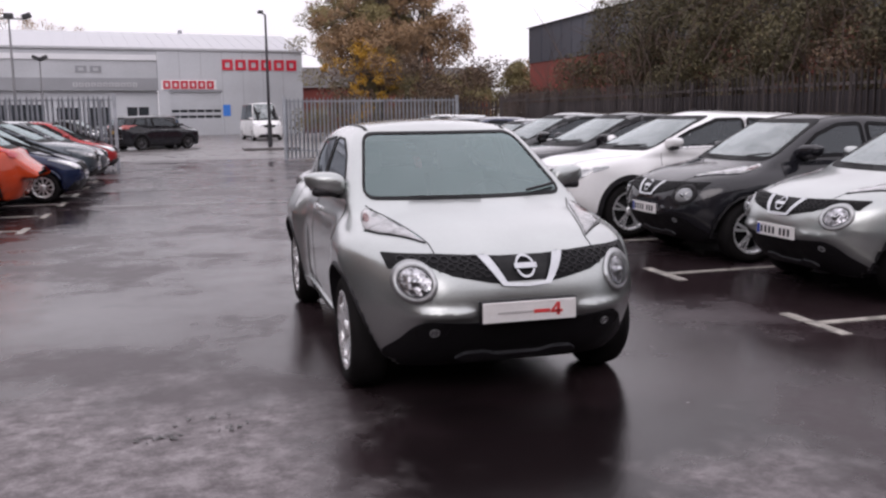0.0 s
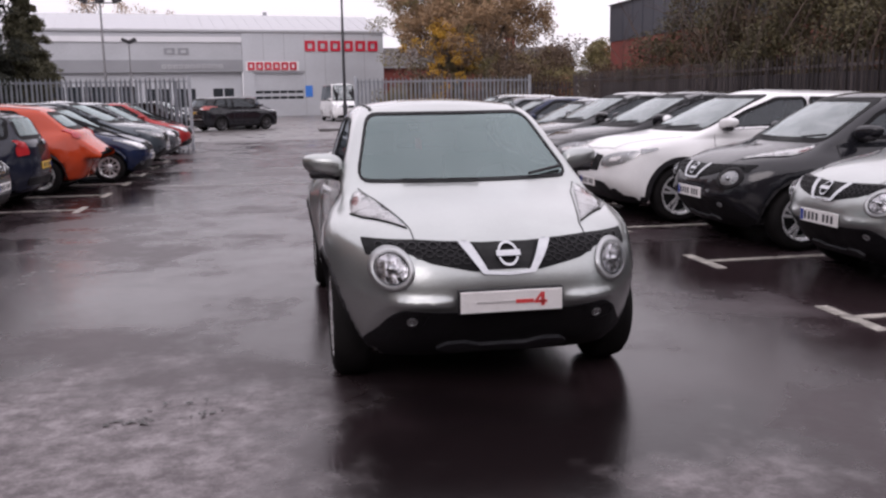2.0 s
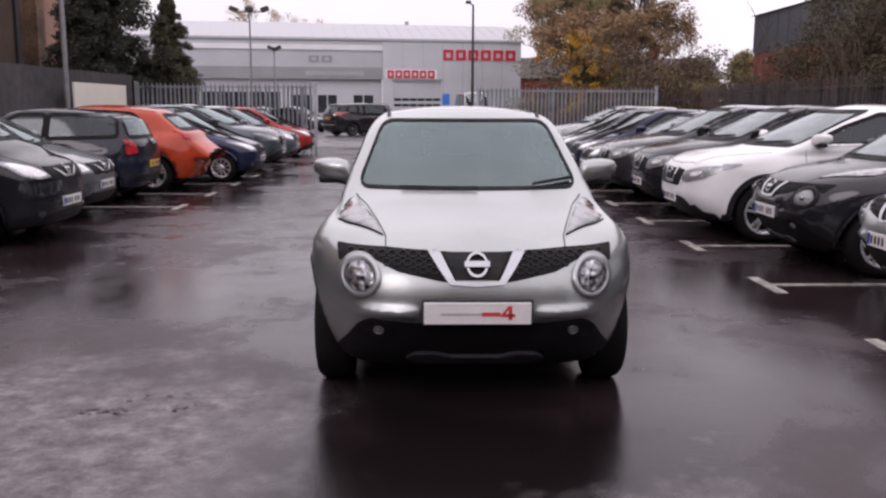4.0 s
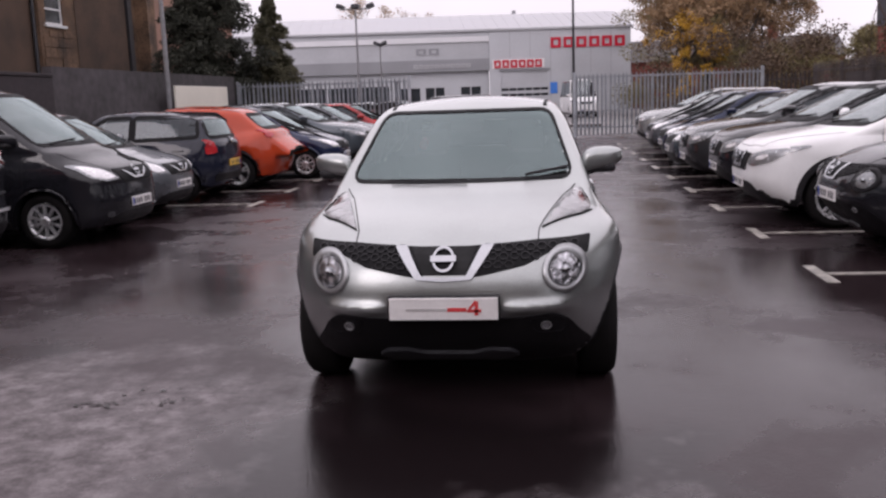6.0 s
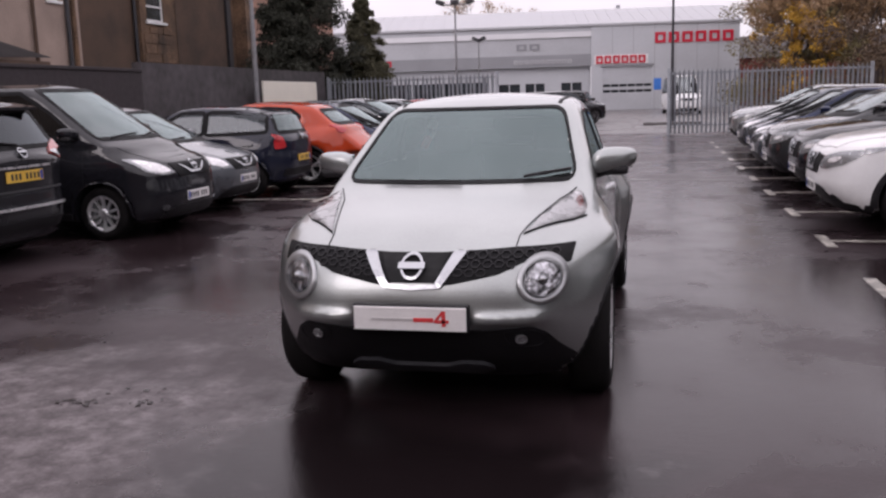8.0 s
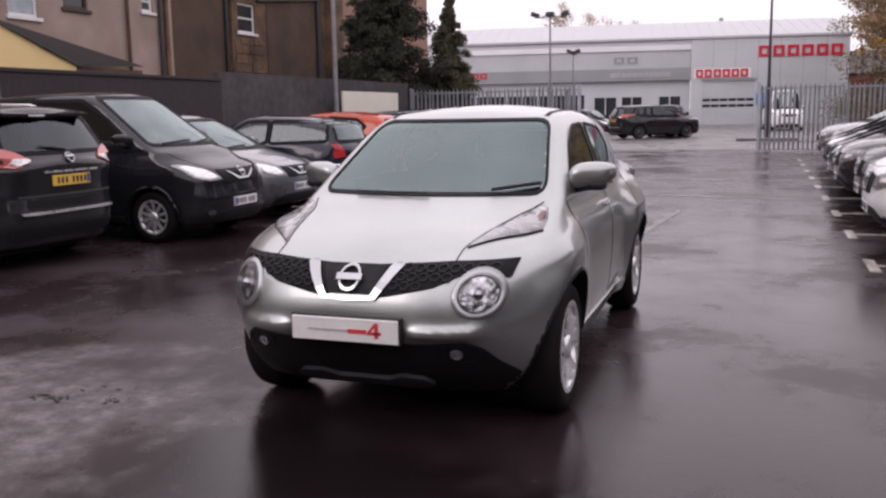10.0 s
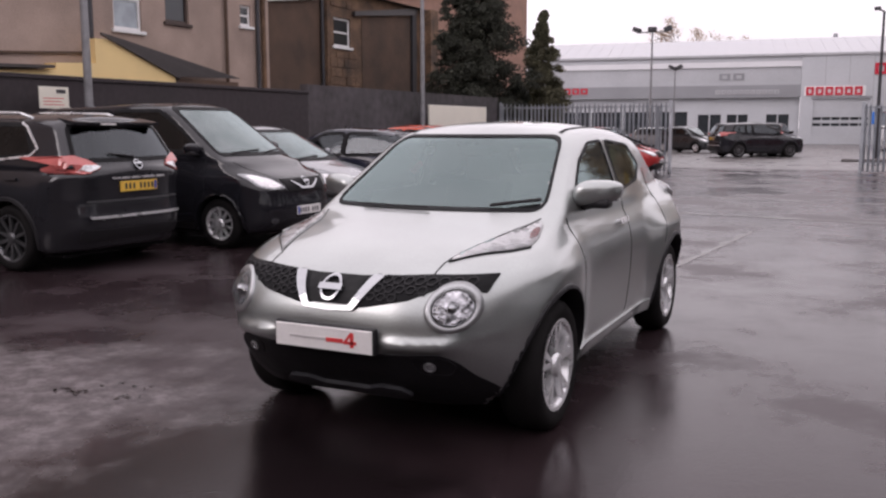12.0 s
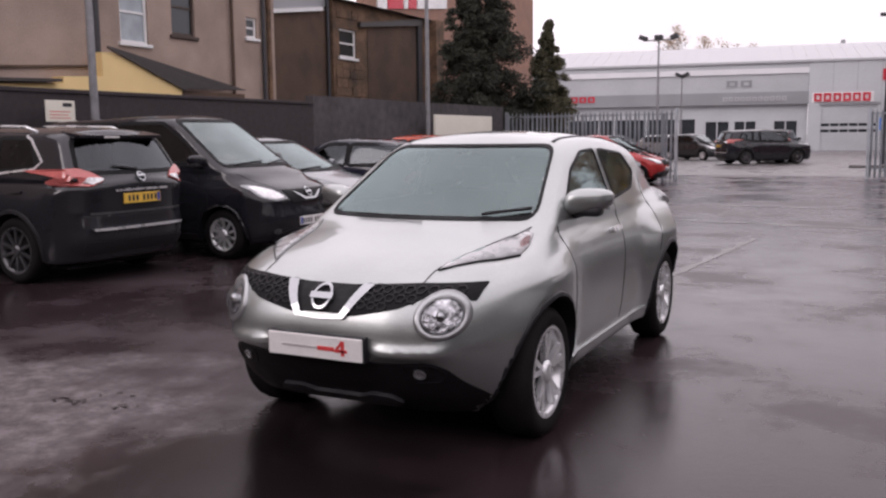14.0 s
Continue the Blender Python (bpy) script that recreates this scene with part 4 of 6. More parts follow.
def spec(name, L, W, H, wb, fo, rw, nz, cy, cz, ty, hy2, rise=0.05, sweep=0.35, rim=0.205, spokes=10, third=None, **more):
    c = dict(name=name, L=L, W=W, H=H, wb=wb, fo=fo, rw=rw, ra=rw + 0.055, rim=rim, spokes=spokes, zb=0.2, sweep=sweep, sweep_p=4.0, crown=0.09, flare=(0.03, 0.03))
    c["nose"] = [(0.2, 0.15), (0.3, 0.05), (0.5, 0.0), (nz - 0.12, 0.03), (nz, 0.12), (nz + 0.12, 0.45)]
    c["tail"] = [(0.25, L - 0.1), (0.5, L), (0.75, L - 0.01), (1.0, L - 0.05), (1.25, L - 0.12)]
    c["belt"] = [(0, nz - 0.08), (0.12, nz), (0.45, nz + 0.5 * (cz - nz)), (cy, cz), (cy + 0.6, cz + 0.02), (L * 0.8, cz + rise), (L, cz + rise - 0.06)]
    c["roof"] = [(ty - 0.25, H - 0.10), (ty + 0.2, H - 0.015), (L * 0.55, H), (hy2 - 0.2, H - 0.04), (L, H - 0.13)]
    c["screen"] = ((cy, cz), (ty, H - 0.08))
    c["hatch"] = ((L - 0.07, cz), (hy2, H - 0.09))
    c["gx"] = [(cz, W - 0.075), (H - 0.06, W - 0.24)]
    c["side"] = [(0.2, W - 0.09), (0.35, W - 0.045), (0.6, W - 0.03), (cz - 0.2, W - 0.045), (cz, W - 0.09), (cz + 0.15, W - 0.16)]
    c["cabin_low"] = cz - 0.05
    a, b = H - 0.13, cz + 0.05
    q = 0.22
    panes = [
        ("windscreen", "front", rounded([(-(W - 0.17), cz + 0.035), (W - 0.17, cz + 0.035), (W - 0.30, H - 0.10), (-(W - 0.30), H - 0.10)], 0.06)),
        ("rear_window", "back", rounded([(-(W - 0.24), cz + 0.09), (W - 0.24, cz + 0.09), (W - 0.33, H - 0.17), (-(W - 0.33), H - 0.17)], 0.06)),
    ]
    bp = cy + 0.55 * (hy2 - cy)
    for way in ("left", "right"):
        panes.append(("front_side_window", way, rounded([(cy + 0.42, b), (bp, b + 0.02), (bp, a), (ty + 0.28, a), (cy + 0.8, b + 0.55 * (a - b))], 0.04)))
        end = third[0] if third else hy2 - 0.05
        panes.append(("rear_side_window", way, rounded([(bp + 0.09, b + 0.02), (end - 0.02, b + rise * 0.7), (end - 0.06, a - 0.02), (bp + 0.09, a)], 0.04)))
        if third:
            panes.append(("quarter_window", way, rounded([(end + 0.06, b + rise), (third[1], b + rise + 0.05), (third[1] - 0.18, a - 0.03), (end + 0.04, a - 0.02)], 0.04)))
    c["panes"] = panes
    c["mirror"] = (cy + 0.5, cz + 0.1, W - 0.02)
    c["seams"] = [[(cy + 0.32, 0.36), (cy + 0.34, cz - 0.02)], [(bp + 0.05, 0.34), (bp + 0.05, H - 0.1)], [(hy2 - 0.3, 0.62), (hy2 - 0.12, cz)]]
    c["handles"] = [(bp - 0.2, cz - 0.14), (bp + 0.75, cz - 0.12)]
    c["badge_z"], c["plate_z"], c["rear_plate_z"], c["rear_badge_z"] = nz - 0.08, 0.47, 0.86, cz - 0.0
    c["fittings"] = [
        ("grille", "front", rounded([(-0.36, nz - 0.19), (0.36, nz - 0.19), (0.45, nz - 0.03), (-0.45, nz - 0.03)], 0.03), "mesh", 0.008, ""),
        ("headlight", "front", rounded([(0.44, nz - 0.14), (0.62, nz - 0.15), (W - 0.06, nz - 0.04), (W - 0.035, nz + 0.05), (0.66, nz + 0.015), (0.5, nz - 0.05)], 0.03), "smokelamp", 0.012, "clear headlight"),
        ("lower_grille", "front", rounded([(-0.74, 0.23), (0.74, 0.23), (0.68, 0.36), (0.5, 0.41), (-0.5, 0.41), (-0.68, 0.36)], 0.03), "trim", 0.01, ""),
        ("tail_light", "back", rounded([(W - 0.28, cz - 0.17), (W - 0.12, cz - 0.2), (W - 0.125, cz + 0.05), (W - 0.25, cz + 0.0)], 0.03), "redlens", 0.014, "red tail light"),
        ("rear_bumper_trim", "back", rounded([(-(W - 0.24), 0.34), (W - 0.24, 0.34), (W - 0.24, 0.46), (-(W - 0.24), 0.46)], 0.03), "trim", 0.012, ""),
    ]
    for way in ("left", "right"):
        c["fittings"].append(("rubbing_strip", way, [(fo + rw + 0.12, 0.5), (fo + wb - rw - 0.12, 0.5), (fo + wb - rw - 0.12, 0.54), (fo + rw + 0.12, 0.54)], "trim" if more.get("cladding", True) else "paint", 0.008, ""))
    c.update(more)
    return c


def chrome_v(c, wide=0.26, low=0.15, nz=0.9):
    """A bright V round the badge."""
    c["fittings"].append(("grille_surround", "front", rounded([(-wide, nz), (-wide + 0.07, nz), (-wide + 0.15, nz - 0.15), (wide - 0.15, nz - 0.15), (wide - 0.07, nz), (wide, nz), (wide - 0.1, nz - 0.19), (-wide + 0.1, nz - 0.19)], 0.01), "chrome", 0.02, "bright V-shaped grille surround"))
    return c


JUKE = dict(
    name="juke", L=4.13, W=0.883, H=1.57, wb=2.53, fo=0.82, rw=0.333, ra=0.397, rim=0.224, spokes=5, inset=0.03, zb=0.2, sweep=0.57, sweep_p=4.2, crown=0.12, flare=(0.062, 0.068),
    nose=[(0.2, 0.34), (0.28, 0.22), (0.36, 0.14), (0.45, 0.075), (0.53, 0.027), (0.6, 0.014), (0.68, 0.03), (0.75, 0.06), (0.8, 0.087), (0.86, 0.15), (0.95, 0.36), (1.1, 0.7)],
    tail=[(0.25, 3.98), (0.5, 4.12), (0.65, 4.12), (0.8, 4.08), (1.0, 4.02), (1.2, 3.95)],
    belt=[(0, 0.76), (0.08, 0.82), (0.2, 0.875), (0.45, 0.955), (0.75, 1.015), (1.0, 1.06), (1.5, 1.08), (2.5, 1.07), (3.2, 1.12), (3.8, 1.12), (4.1, 1.04)],
    roof=[(1.5, 1.47), (1.9, 1.545), (2.3, 1.565), (2.8, 1.545), (3.3, 1.49), (3.8, 1.41)],
    screen=((0.94, 1.055), (1.72, 1.49)), hatch=((4.0, 1.0), (3.45, 1.42)), gx=[(1.05, 0.76), (1.5, 0.60)],
    side=[(0.2, 0.76), (0.35, 0.815), (0.5, 0.828), (0.68, 0.835), (0.82, 0.832), (0.95, 0.795), (1.05, 0.75), (1.2, 0.68)],
    mirror=(1.49, 1.158, 0.848), mirror_wide=1.22,
    seams=[[(1.18, 0.36), (1.22, 0.7), (1.2, 1.04)], [(2.27, 0.34), (2.33, 0.8), (2.33, 1.44)], [(3.06, 0.7), (3.2, 1.0), (3.25, 1.2)]],
    lip=0.03, under=-0.07, handles=[(2.08, 0.93)], badge_z=0.778, plate_z=0.56, rear_plate_z=0.8, cladding=False,
)
JUKE["panes"] = [
    ("windscreen", "front", rounded([(-0.655, 1.085), (0.655, 1.085), (0.53, 1.462), (-0.53, 1.462)], 0.07)),
    ("rear_window", "back", rounded([(-0.5, 1.14), (0.5, 1.14), (0.42, 1.36), (-0.42, 1.36)], 0.06)),
]
for way in ("left", "right"):
    JUKE["panes"].append(("front_side_window", way, rounded([(1.40, 1.11), (2.28, 1.12), (2.26, 1.43), (1.98, 1.42), (1.7, 1.32)], 0.04)))
    JUKE["panes"].append(("rear_side_window", way, rounded([(2.38, 1.12), (2.92, 1.16), (3.13, 1.26), (2.94, 1.39), (2.36, 1.43)], 0.04)))
V_OUT = rounded([(-0.244, 0.836), (-0.184, 0.836), (-0.108, 0.708), (0, 0.70), (0.108, 0.708), (0.184, 0.836), (0.244, 0.836), (0.134, 0.692), (0, 0.683), (-0.134, 0.692)], 0.012)
JUKE["fittings"] = [
    ("grille", "front", rounded([(0.1, 0.835), (0.45, 0.853), (0.715, 0.853), (0.695, 0.775), (0.575, 0.818), (0.49, 0.795), (0.39, 0.752), (0.18, 0.71), (0.1, 0.70)], 0.012), "mesh", 0.006, "black honeycomb grille"),
    ("grille", "front", [(-0.16, 0.835), (0.16, 0.835), (0.1, 0.715), (-0.1, 0.715)], "void", 0.008, ""),
    ("grille_surround", "front", V_OUT, "chrome", 0.018, "bright V-shaped grille surround"),
    ("lower_grille", "front", rounded([(-0.53, 0.518), (-0.28, 0.503), (0.28, 0.503), (0.53, 0.518), (0.6, 0.475), (0.65, 0.4), (0.71, 0.33), (0.735, 0.27), (0.72, 0.22), (-0.72, 0.22), (-0.735, 0.27), (-0.71, 0.33), (-0.65, 0.4), (-0.6, 0.475)], 0.03), "intake", 0.006, "black lower bumper intake"),
    ("skid_plate", "front", rounded([(-0.36, 0.29), (-0.31, 0.326), (-0.2, 0.33), (-0.13, 0.305), (0.13, 0.305), (0.2, 0.33), (0.31, 0.326), (0.36, 0.29), (0.28, 0.262), (-0.28, 0.262)], 0.02), "skid", 0.026, "dark skid plate with two raised humps"),
]
for way in ("left", "right"):
    JUKE["fittings"].append(("tail_light", way, rounded([(3.7, 1.035), (3.88, 0.95), (3.99, 0.96), (3.97, 1.06), (3.84, 1.09)], 0.03), "clearlamp", 0.03, "clear boomerang tail light"))
ORANGE = dict(JUKE, fittings=[f for f in JUKE["fittings"] if f[0] != "tail_light"] + [("tail_light", "back", rounded([(0.5, 0.99), (0.64, 0.94), (0.7, 0.97), (0.68, 1.09), (0.6, 1.09)], 0.02), "redlens", 0.02, "red boomerang tail light")])
LAMP_TOP = [(0.66, 1.02), (0.612, 0.86), (0.475, 0.34), (0.575, 0.47), (0.675, 0.60), (0.735, 0.72), (0.73, 0.86), (0.70, 1.0)]


def juke_front(car, sh, c, colour):
    """Round headlights, the fender-top lamps, the badge, fog lamps, bonnet gaps, wipers and honeycomb ribs."""
    badge(car, sh, 0, 0.774, 0.054)
    for s in (1, -1):
        ring = [(s * 0.58 + 0.103 * math.cos(a), 0.72 + 0.1 * math.sin(a)) for a in np.linspace(0, math.tau, 32, endpoint=False)]
        hl = part("headlight", sh.band(ring, "front", 0.025, 0.005, 0.014), "trim" if colour == "black" else "ringlamp", car, "round clear headlight in a silver bezel", smooth=True)
        part("reflector", sh.patch([(s * 0.58 + 0.079 * math.cos(a), 0.72 + 0.077 * math.sin(a)) for a in np.linspace(0, math.tau, 24, endpoint=False)], "front", 0.004), "smokelamp" if colour == "black" else "reflector", hl)
        b = bmesh.new()
        cpt = sh.drop((s * 0.58, 0.72), "front", 0.012)
        bmesh.ops.create_uvsphere(b, u_segments=16, v_segments=10, radius=0.024)
        b.transform(Matrix.Translation(cpt))
        part("bulb_cover", b, "chrome", hl, smooth=True)
        lens = [(s * 0.58 + 0.08 * math.cos(a), 0.72 + 0.078 * math.sin(a)) for a in np.linspace(0, math.tau, 28, endpoint=False)]
        part("lens", sh.patch(lens, "front", 0.016, 0.0, dome=0.035, step=0.03), "lens", hl, smooth=True)
        top = [(s * x, y) for x, y in LAMP_TOP]
        top = top if s > 0 else top[::-1]
        lamp = part("fender_lamp", sh.patch(rounded(top, 0.03), "top", 0.006, step=0.06), "clearlamp", car, "clear lamp on top of the fender")
        part("lens", sh.patch(rounded(top, 0.03), "top", 0.009, 0.0, step=0.06, dome=0.006), "lens", lamp, smooth=True)
        am = [(s * x, y) for x, y in ((0.695, 0.97), (0.72, 0.86), (0.70, 0.80), (0.672, 0.88), (0.677, 0.96))]
        part("indicator", sh.patch(rounded(am, 0.02), "top", 0.008, step=0.06), "amber", lamp, "amber indicator")
        edge = [(s * x, y) for x, y in ((0.475, 0.335), (0.575, 0.458), (0.68, 0.59), (0.742, 0.71))]
        part("lamp_edge", sh.band(edge, "top", 0.002, 0.002, 0.007, closed=False), "seal", lamp)
        line = [(s * 0.455, 0.22), (s * 0.46, 0.32), (s * 0.595, 0.88), (s * 0.665, 1.06)]
        part("bonnet_gap", sh.band(line, "top", 0.003, 0.003, 0.002, closed=False), "seal", car)
        part("roof_ditch", sh.band([(s * 0.5, 1.84), (s * 0.52, 2.3), (s * 0.5, 3.35)], "top", 0.012, 0.012, 0.003, closed=False), "seal", car)
        fog = [(s * 0.485 + 0.026 * math.cos(a), 0.455 + 0.023 * math.sin(a)) for a in np.linspace(0, math.tau, 18, endpoint=False)]
        fl = part("fog_lamp", sh.band(fog, "front", 0.007, 0.0, 0.014), "ringlamp", car, "small round fog lamp")
        part("lens", sh.patch([(s * 0.485 + (x - s * 0.485) * 0.8, 0.455 + (z - 0.455) * 0.8) for x, z in fog], "front", 0.012), "smokelamp", fl)
        pocket = [(s * x, z) for x, z in ((0.4, 0.5), (0.54, 0.505), (0.6, 0.46), (0.57, 0.405), (0.43, 0.41))]
        part("fog_pocket", sh.band(rounded(pocket if s > 0 else pocket[::-1], 0.04), "front", 0.006, 0.0, 0.01), "intake", car)
        for row in range(3):
            for k in range(9):
                x, z = 0.21 + 0.052 * k + (0.026 if row % 2 else 0), 0.825 - 0.034 * row
                if z < 0.715 + max(0, x - 0.15) * 0.22 or x > 0.66 or (abs(x - 0.58) < 0.13 and z < 0.82):
                    continue
                cell = [(s * (x + 0.022 * math.cos(a)), z + 0.015 * math.sin(a)) for a in np.linspace(0, math.tau, 6, endpoint=False)]
                part("grille_rib", sh.band(cell if s > 0 else cell[::-1], "front", 0.003, 0.003, 0.012), "trim", car)
    lead = [(-0.455, 0.215), (-0.25, 0.12), (0, 0.095), (0.25, 0.12), (0.455, 0.215)]
    part("bonnet_gap", sh.band(lead, "top", 0.004, 0.004, 0.002, closed=False), "seal", car)
    for thick, pts in ((0.011, [(0.62, 1.118), (0.5, 1.104), (0.38, 1.088)]), (0.006, [(0.05, 1.074), (-0.2, 1.075), (-0.4, 1.076)])):
        b = bmesh.new()
        q = [sh.drop(p, "front", 0.02) for p in pts]
        for a0, a1 in zip(q, q[1:]):
            tube(b, a0, a1, thick, thick * 0.85, 6)
        part("wiper", b, "trim", car)


def slanted_bar():
    """The sloping stroke of the red figure 4."""
    b = box(-0.006, -0.0222, -0.032, 0.006, -0.0197, 0.032)
    b.transform(Matrix.Translation((0.136, 0, 0.575)) @ Matrix.Rotation(radians(38), 4, "Y"))
    return b


def hero_front(car, sh, c, colour):
    juke_front(car, sh, c, colour)
    b = box(-0.27, -0.012, 0.502, 0.27, 0.03, 0.625, bevel=0.006)
    part("plate_holder", b, "trim", car, "black plate holder")
    b = box(-0.262, -0.02, 0.509, 0.262, -0.01, 0.618, bevel=0.004)
    p = part("show_plate", b, "plate", car, "white dealer panel with a red figure 4")
    for x0, z0, x1, z1, m in ((-0.18, 0.556, 0.02, 0.566, "greyink"), (0.02, 0.551, 0.112, 0.57, "redink"), (0.15, 0.533, 0.168, 0.602, "redink"), (0.117, 0.548, 0.182, 0.562, "redink")):
        part("bar", box(x0, -0.0225, z0, x1, -0.0195, z1), m, p)
    part("bar", slanted_bar(), "redink", p)
    part("hanging_tag", sh.patch(rounded([(-0.275, 1.27), (-0.23, 1.265), (-0.225, 1.315), (-0.26, 1.325)], 0.01), "front", -0.02, 0.002), "redink", car, "small red tag behind the windscreen")
    part("sticker", sh.patch(rounded([(-0.28, 1.375), (-0.22, 1.375), (-0.22, 1.405), (-0.28, 1.405)], 0.01), "front", -0.02, 0.002), "plate", car, "pale sticker behind the windscreen")
    m = sh.drop((0.0, 1.42), "front", -0.06)
    part("rear_view_mirror", box(-0.11, m.y + 0.06, 1.34, 0.11, m.y + 0.09, 1.41, bevel=0.012), "trim", car)


def parked_juke_front(car, sh, c, colour):
    juke_front(car, sh, c, colour)
    fp = sh.drop((0, 0.56), "front", 0.012)
    number_plate(car, fp.y, 0.55, 0, "plate")


CROSS = chrome_v(spec("cross", 4.38, 0.903, 1.6, 2.65, 0.90, 0.345, 0.96, 1.0, 1.09, 1.95, 3.9, 0.05, rim=0.24, spokes=5, third=(3.2, 3.75), arch=0.055), 0.27, 0.15, 0.835)
CROSS["zb"] = 0.235
CROSS["nose"] = [(0.2, 0.3), (0.3, 0.15), (0.4, 0.05), (0.52, 0.0), (0.74, 0.02), (0.87, 0.07), (0.96, 0.19), (1.08, 0.5)]
for k, ft in enumerate(CROSS["fittings"]):
    if ft[0] == "headlight":
        CROSS["fittings"][k] = (ft[0], ft[1], rounded([(0.42, 0.69), (0.56, 0.68), (0.76, 0.735), (0.845, 0.82), (0.845, 0.885), (0.68, 0.865), (0.45, 0.8)], 0.03), "smokelamp", 0.012, "swept clear headlight")
    if ft[0] == "grille":
        CROSS["fittings"][k] = (ft[0], ft[1], rounded([(-0.34, 0.62), (0.34, 0.62), (0.43, 0.82), (-0.43, 0.82)], 0.03), *ft[3:])
CROSS["badge_z"] = 0.76
CROSS["lamp_core"] = 0.34
CROSS["fittings"].append(("bumper_cladding", "front", rounded([(-0.78, 0.22), (0.78, 0.22), (0.79, 0.325), (0.6, 0.35), (0.5, 0.48), (0.4, 0.5), (-0.4, 0.5), (-0.5, 0.48), (-0.6, 0.35), (-0.79, 0.325)], 0.02), "trim", 0.009, "black bumper cladding"))
for way in ("left", "right"):
    CROSS["fittings"].append(("headlight_corner", way, rounded([(0.38, 0.84), (0.6, 0.9), (0.58, 0.915), (0.38, 0.9)], 0.01), "smokelamp", 0.012, "swept end of the headlight"))
    CROSS["fittings"].append(("lower_cladding", way, [(0.4, 0.22), (0.56, 0.22), (0.55, 0.335), (0.4, 0.325)], "trim", 0.009, ""))
for s_ in (1, -1):
    fog = [(s_ * 0.62 + 0.045 * math.cos(a), 0.38 + 0.04 * math.sin(a)) for a in np.linspace(0, math.tau, 16, endpoint=False)]
    CROSS["fittings"].append(("fog_lamp", "front", fog if s_ > 0 else fog[::-1], "trim", 0.016, "round fog lamp recess"))
SUV = spec("suv", 4.64, 0.915, 1.70, 2.705, 0.93, 0.355, 0.95, 1.05, 1.10, 1.95, 4.3, 0.05, rim=0.245, third=(3.25, 3.92))
SUV["rear_plate_z"], SUV["rear_badge_z"] = 0.9, 1.12
SUV["wheel_finish"] = "darkalloy"
SUV["tail"] = [(0.25, 4.48), (0.45, 4.60), (0.62, 4.62), (0.7, 4.59), (0.85, 4.60), (1.08, 4.64), (1.3, 4.58)]
SUV["hatch"] = ((4.59, 1.12), (4.28, 1.61))
SUV["privacy"] = True
SUV["cabin_low"] = 1.1
SUV["fittings"] = [f for f in SUV["fittings"] if f[0] != "tail_light"] + [
    ("tail_light", "back", rounded([(0.45, 1.1), (0.55, 1.18), (0.68, 1.23), (0.8, 1.22), (0.8, 1.05), (0.62, 1.04)], 0.03), "pinklens", 0.02, "large red and clear tail light"),
    ("tail_light", "back", rounded([(0.46, 1.1), (0.5, 1.12), (0.62, 1.125), (0.68, 1.085), (0.6, 1.05)], 0.01), "clearlamp", 0.028, "clear reversing lamp"),
    *[("tail_light", way, rounded([(4.22, 1.1), (4.27, 1.15), (4.32, 1.2), (4.38, 1.215), (4.4, 1.06), (4.25, 1.05)], 0.015), "pinklens", 0.02, "red tail light that wraps round the wing") for way in ("left", "right")],
    ("chrome_strip", "back", [(-0.36, 0.985), (0.36, 0.985), (0.36, 1.003), (-0.36, 1.003)], "alloy", 0.018, "chrome strip above the plate"),
    ("bumper_strip", "back", [(-0.62, 0.745), (0.62, 0.745), (0.62, 0.765), (-0.62, 0.765)], "darkalloy", 0.016, ""),
    ("bumper_strip", "back", rounded([(-0.6, 0.575), (0.6, 0.575), (0.62, 0.6), (-0.62, 0.6)], 0.01), "alloy", 0.03, ""),
]


def suv_trim(car, sh, c, colour):
    """Roof rails, a tail spoiler, bright window trim and a wiper on the rear window."""
    plain_front(car, sh, c, True)
    for s in (1, -1):
        pts = [sh.drop((s * 0.58, y), "top", 0.05) for y in np.linspace(1.9, 3.55, 8)]
        pts = [sh.drop((s * 0.58, 1.78), "top", 0.0)] + pts + [sh.drop((s * 0.58, 3.72), "top", 0.0)]
        part("roof_rail", bent_bar(pts, 0.018), "alloy", car, "silver roof rail", smooth=True)
        line = [(1.5, 1.135), (3.25, 1.165), (3.9, 1.225), (4.0, 1.3), (3.78, 1.53), (3.68, 1.57)]
        part("window_trim", sh.band(line, "right" if s > 0 else "left", 0.011, 0.011, 0.012, closed=False), "alloy", car, "bright window trim")
    e = sh.drop((0, c["H"] - 0.16), "back", 0.0)
    b = prism([(e.y - 0.25, c["H"] - 0.075), (e.y + 0.06, c["H"] - 0.125), (e.y + 0.05, c["H"] - 0.155), (e.y - 0.2, c["H"] - 0.15)], 0, -0.58, 0.58)
    bmesh.ops.bevel(b, geom=b.edges[:], offset=0.012, segments=2, affect="EDGES")
    part("spoiler", b, colour, car, "black tail spoiler")
    b = bmesh.new()
    tube(b, sh.drop((0, 1.2), "back", 0.02), sh.drop((0.3, 1.24), "back", 0.02), 0.014, 0.008, 6)
    part("rear_wiper", b, "trim", car)
    part("spoiler_bar", box(0.06, e.y + 0.045, c["H"] - 0.152, 0.26, e.y + 0.062, c["H"] - 0.135), "plate", car, "white bars")


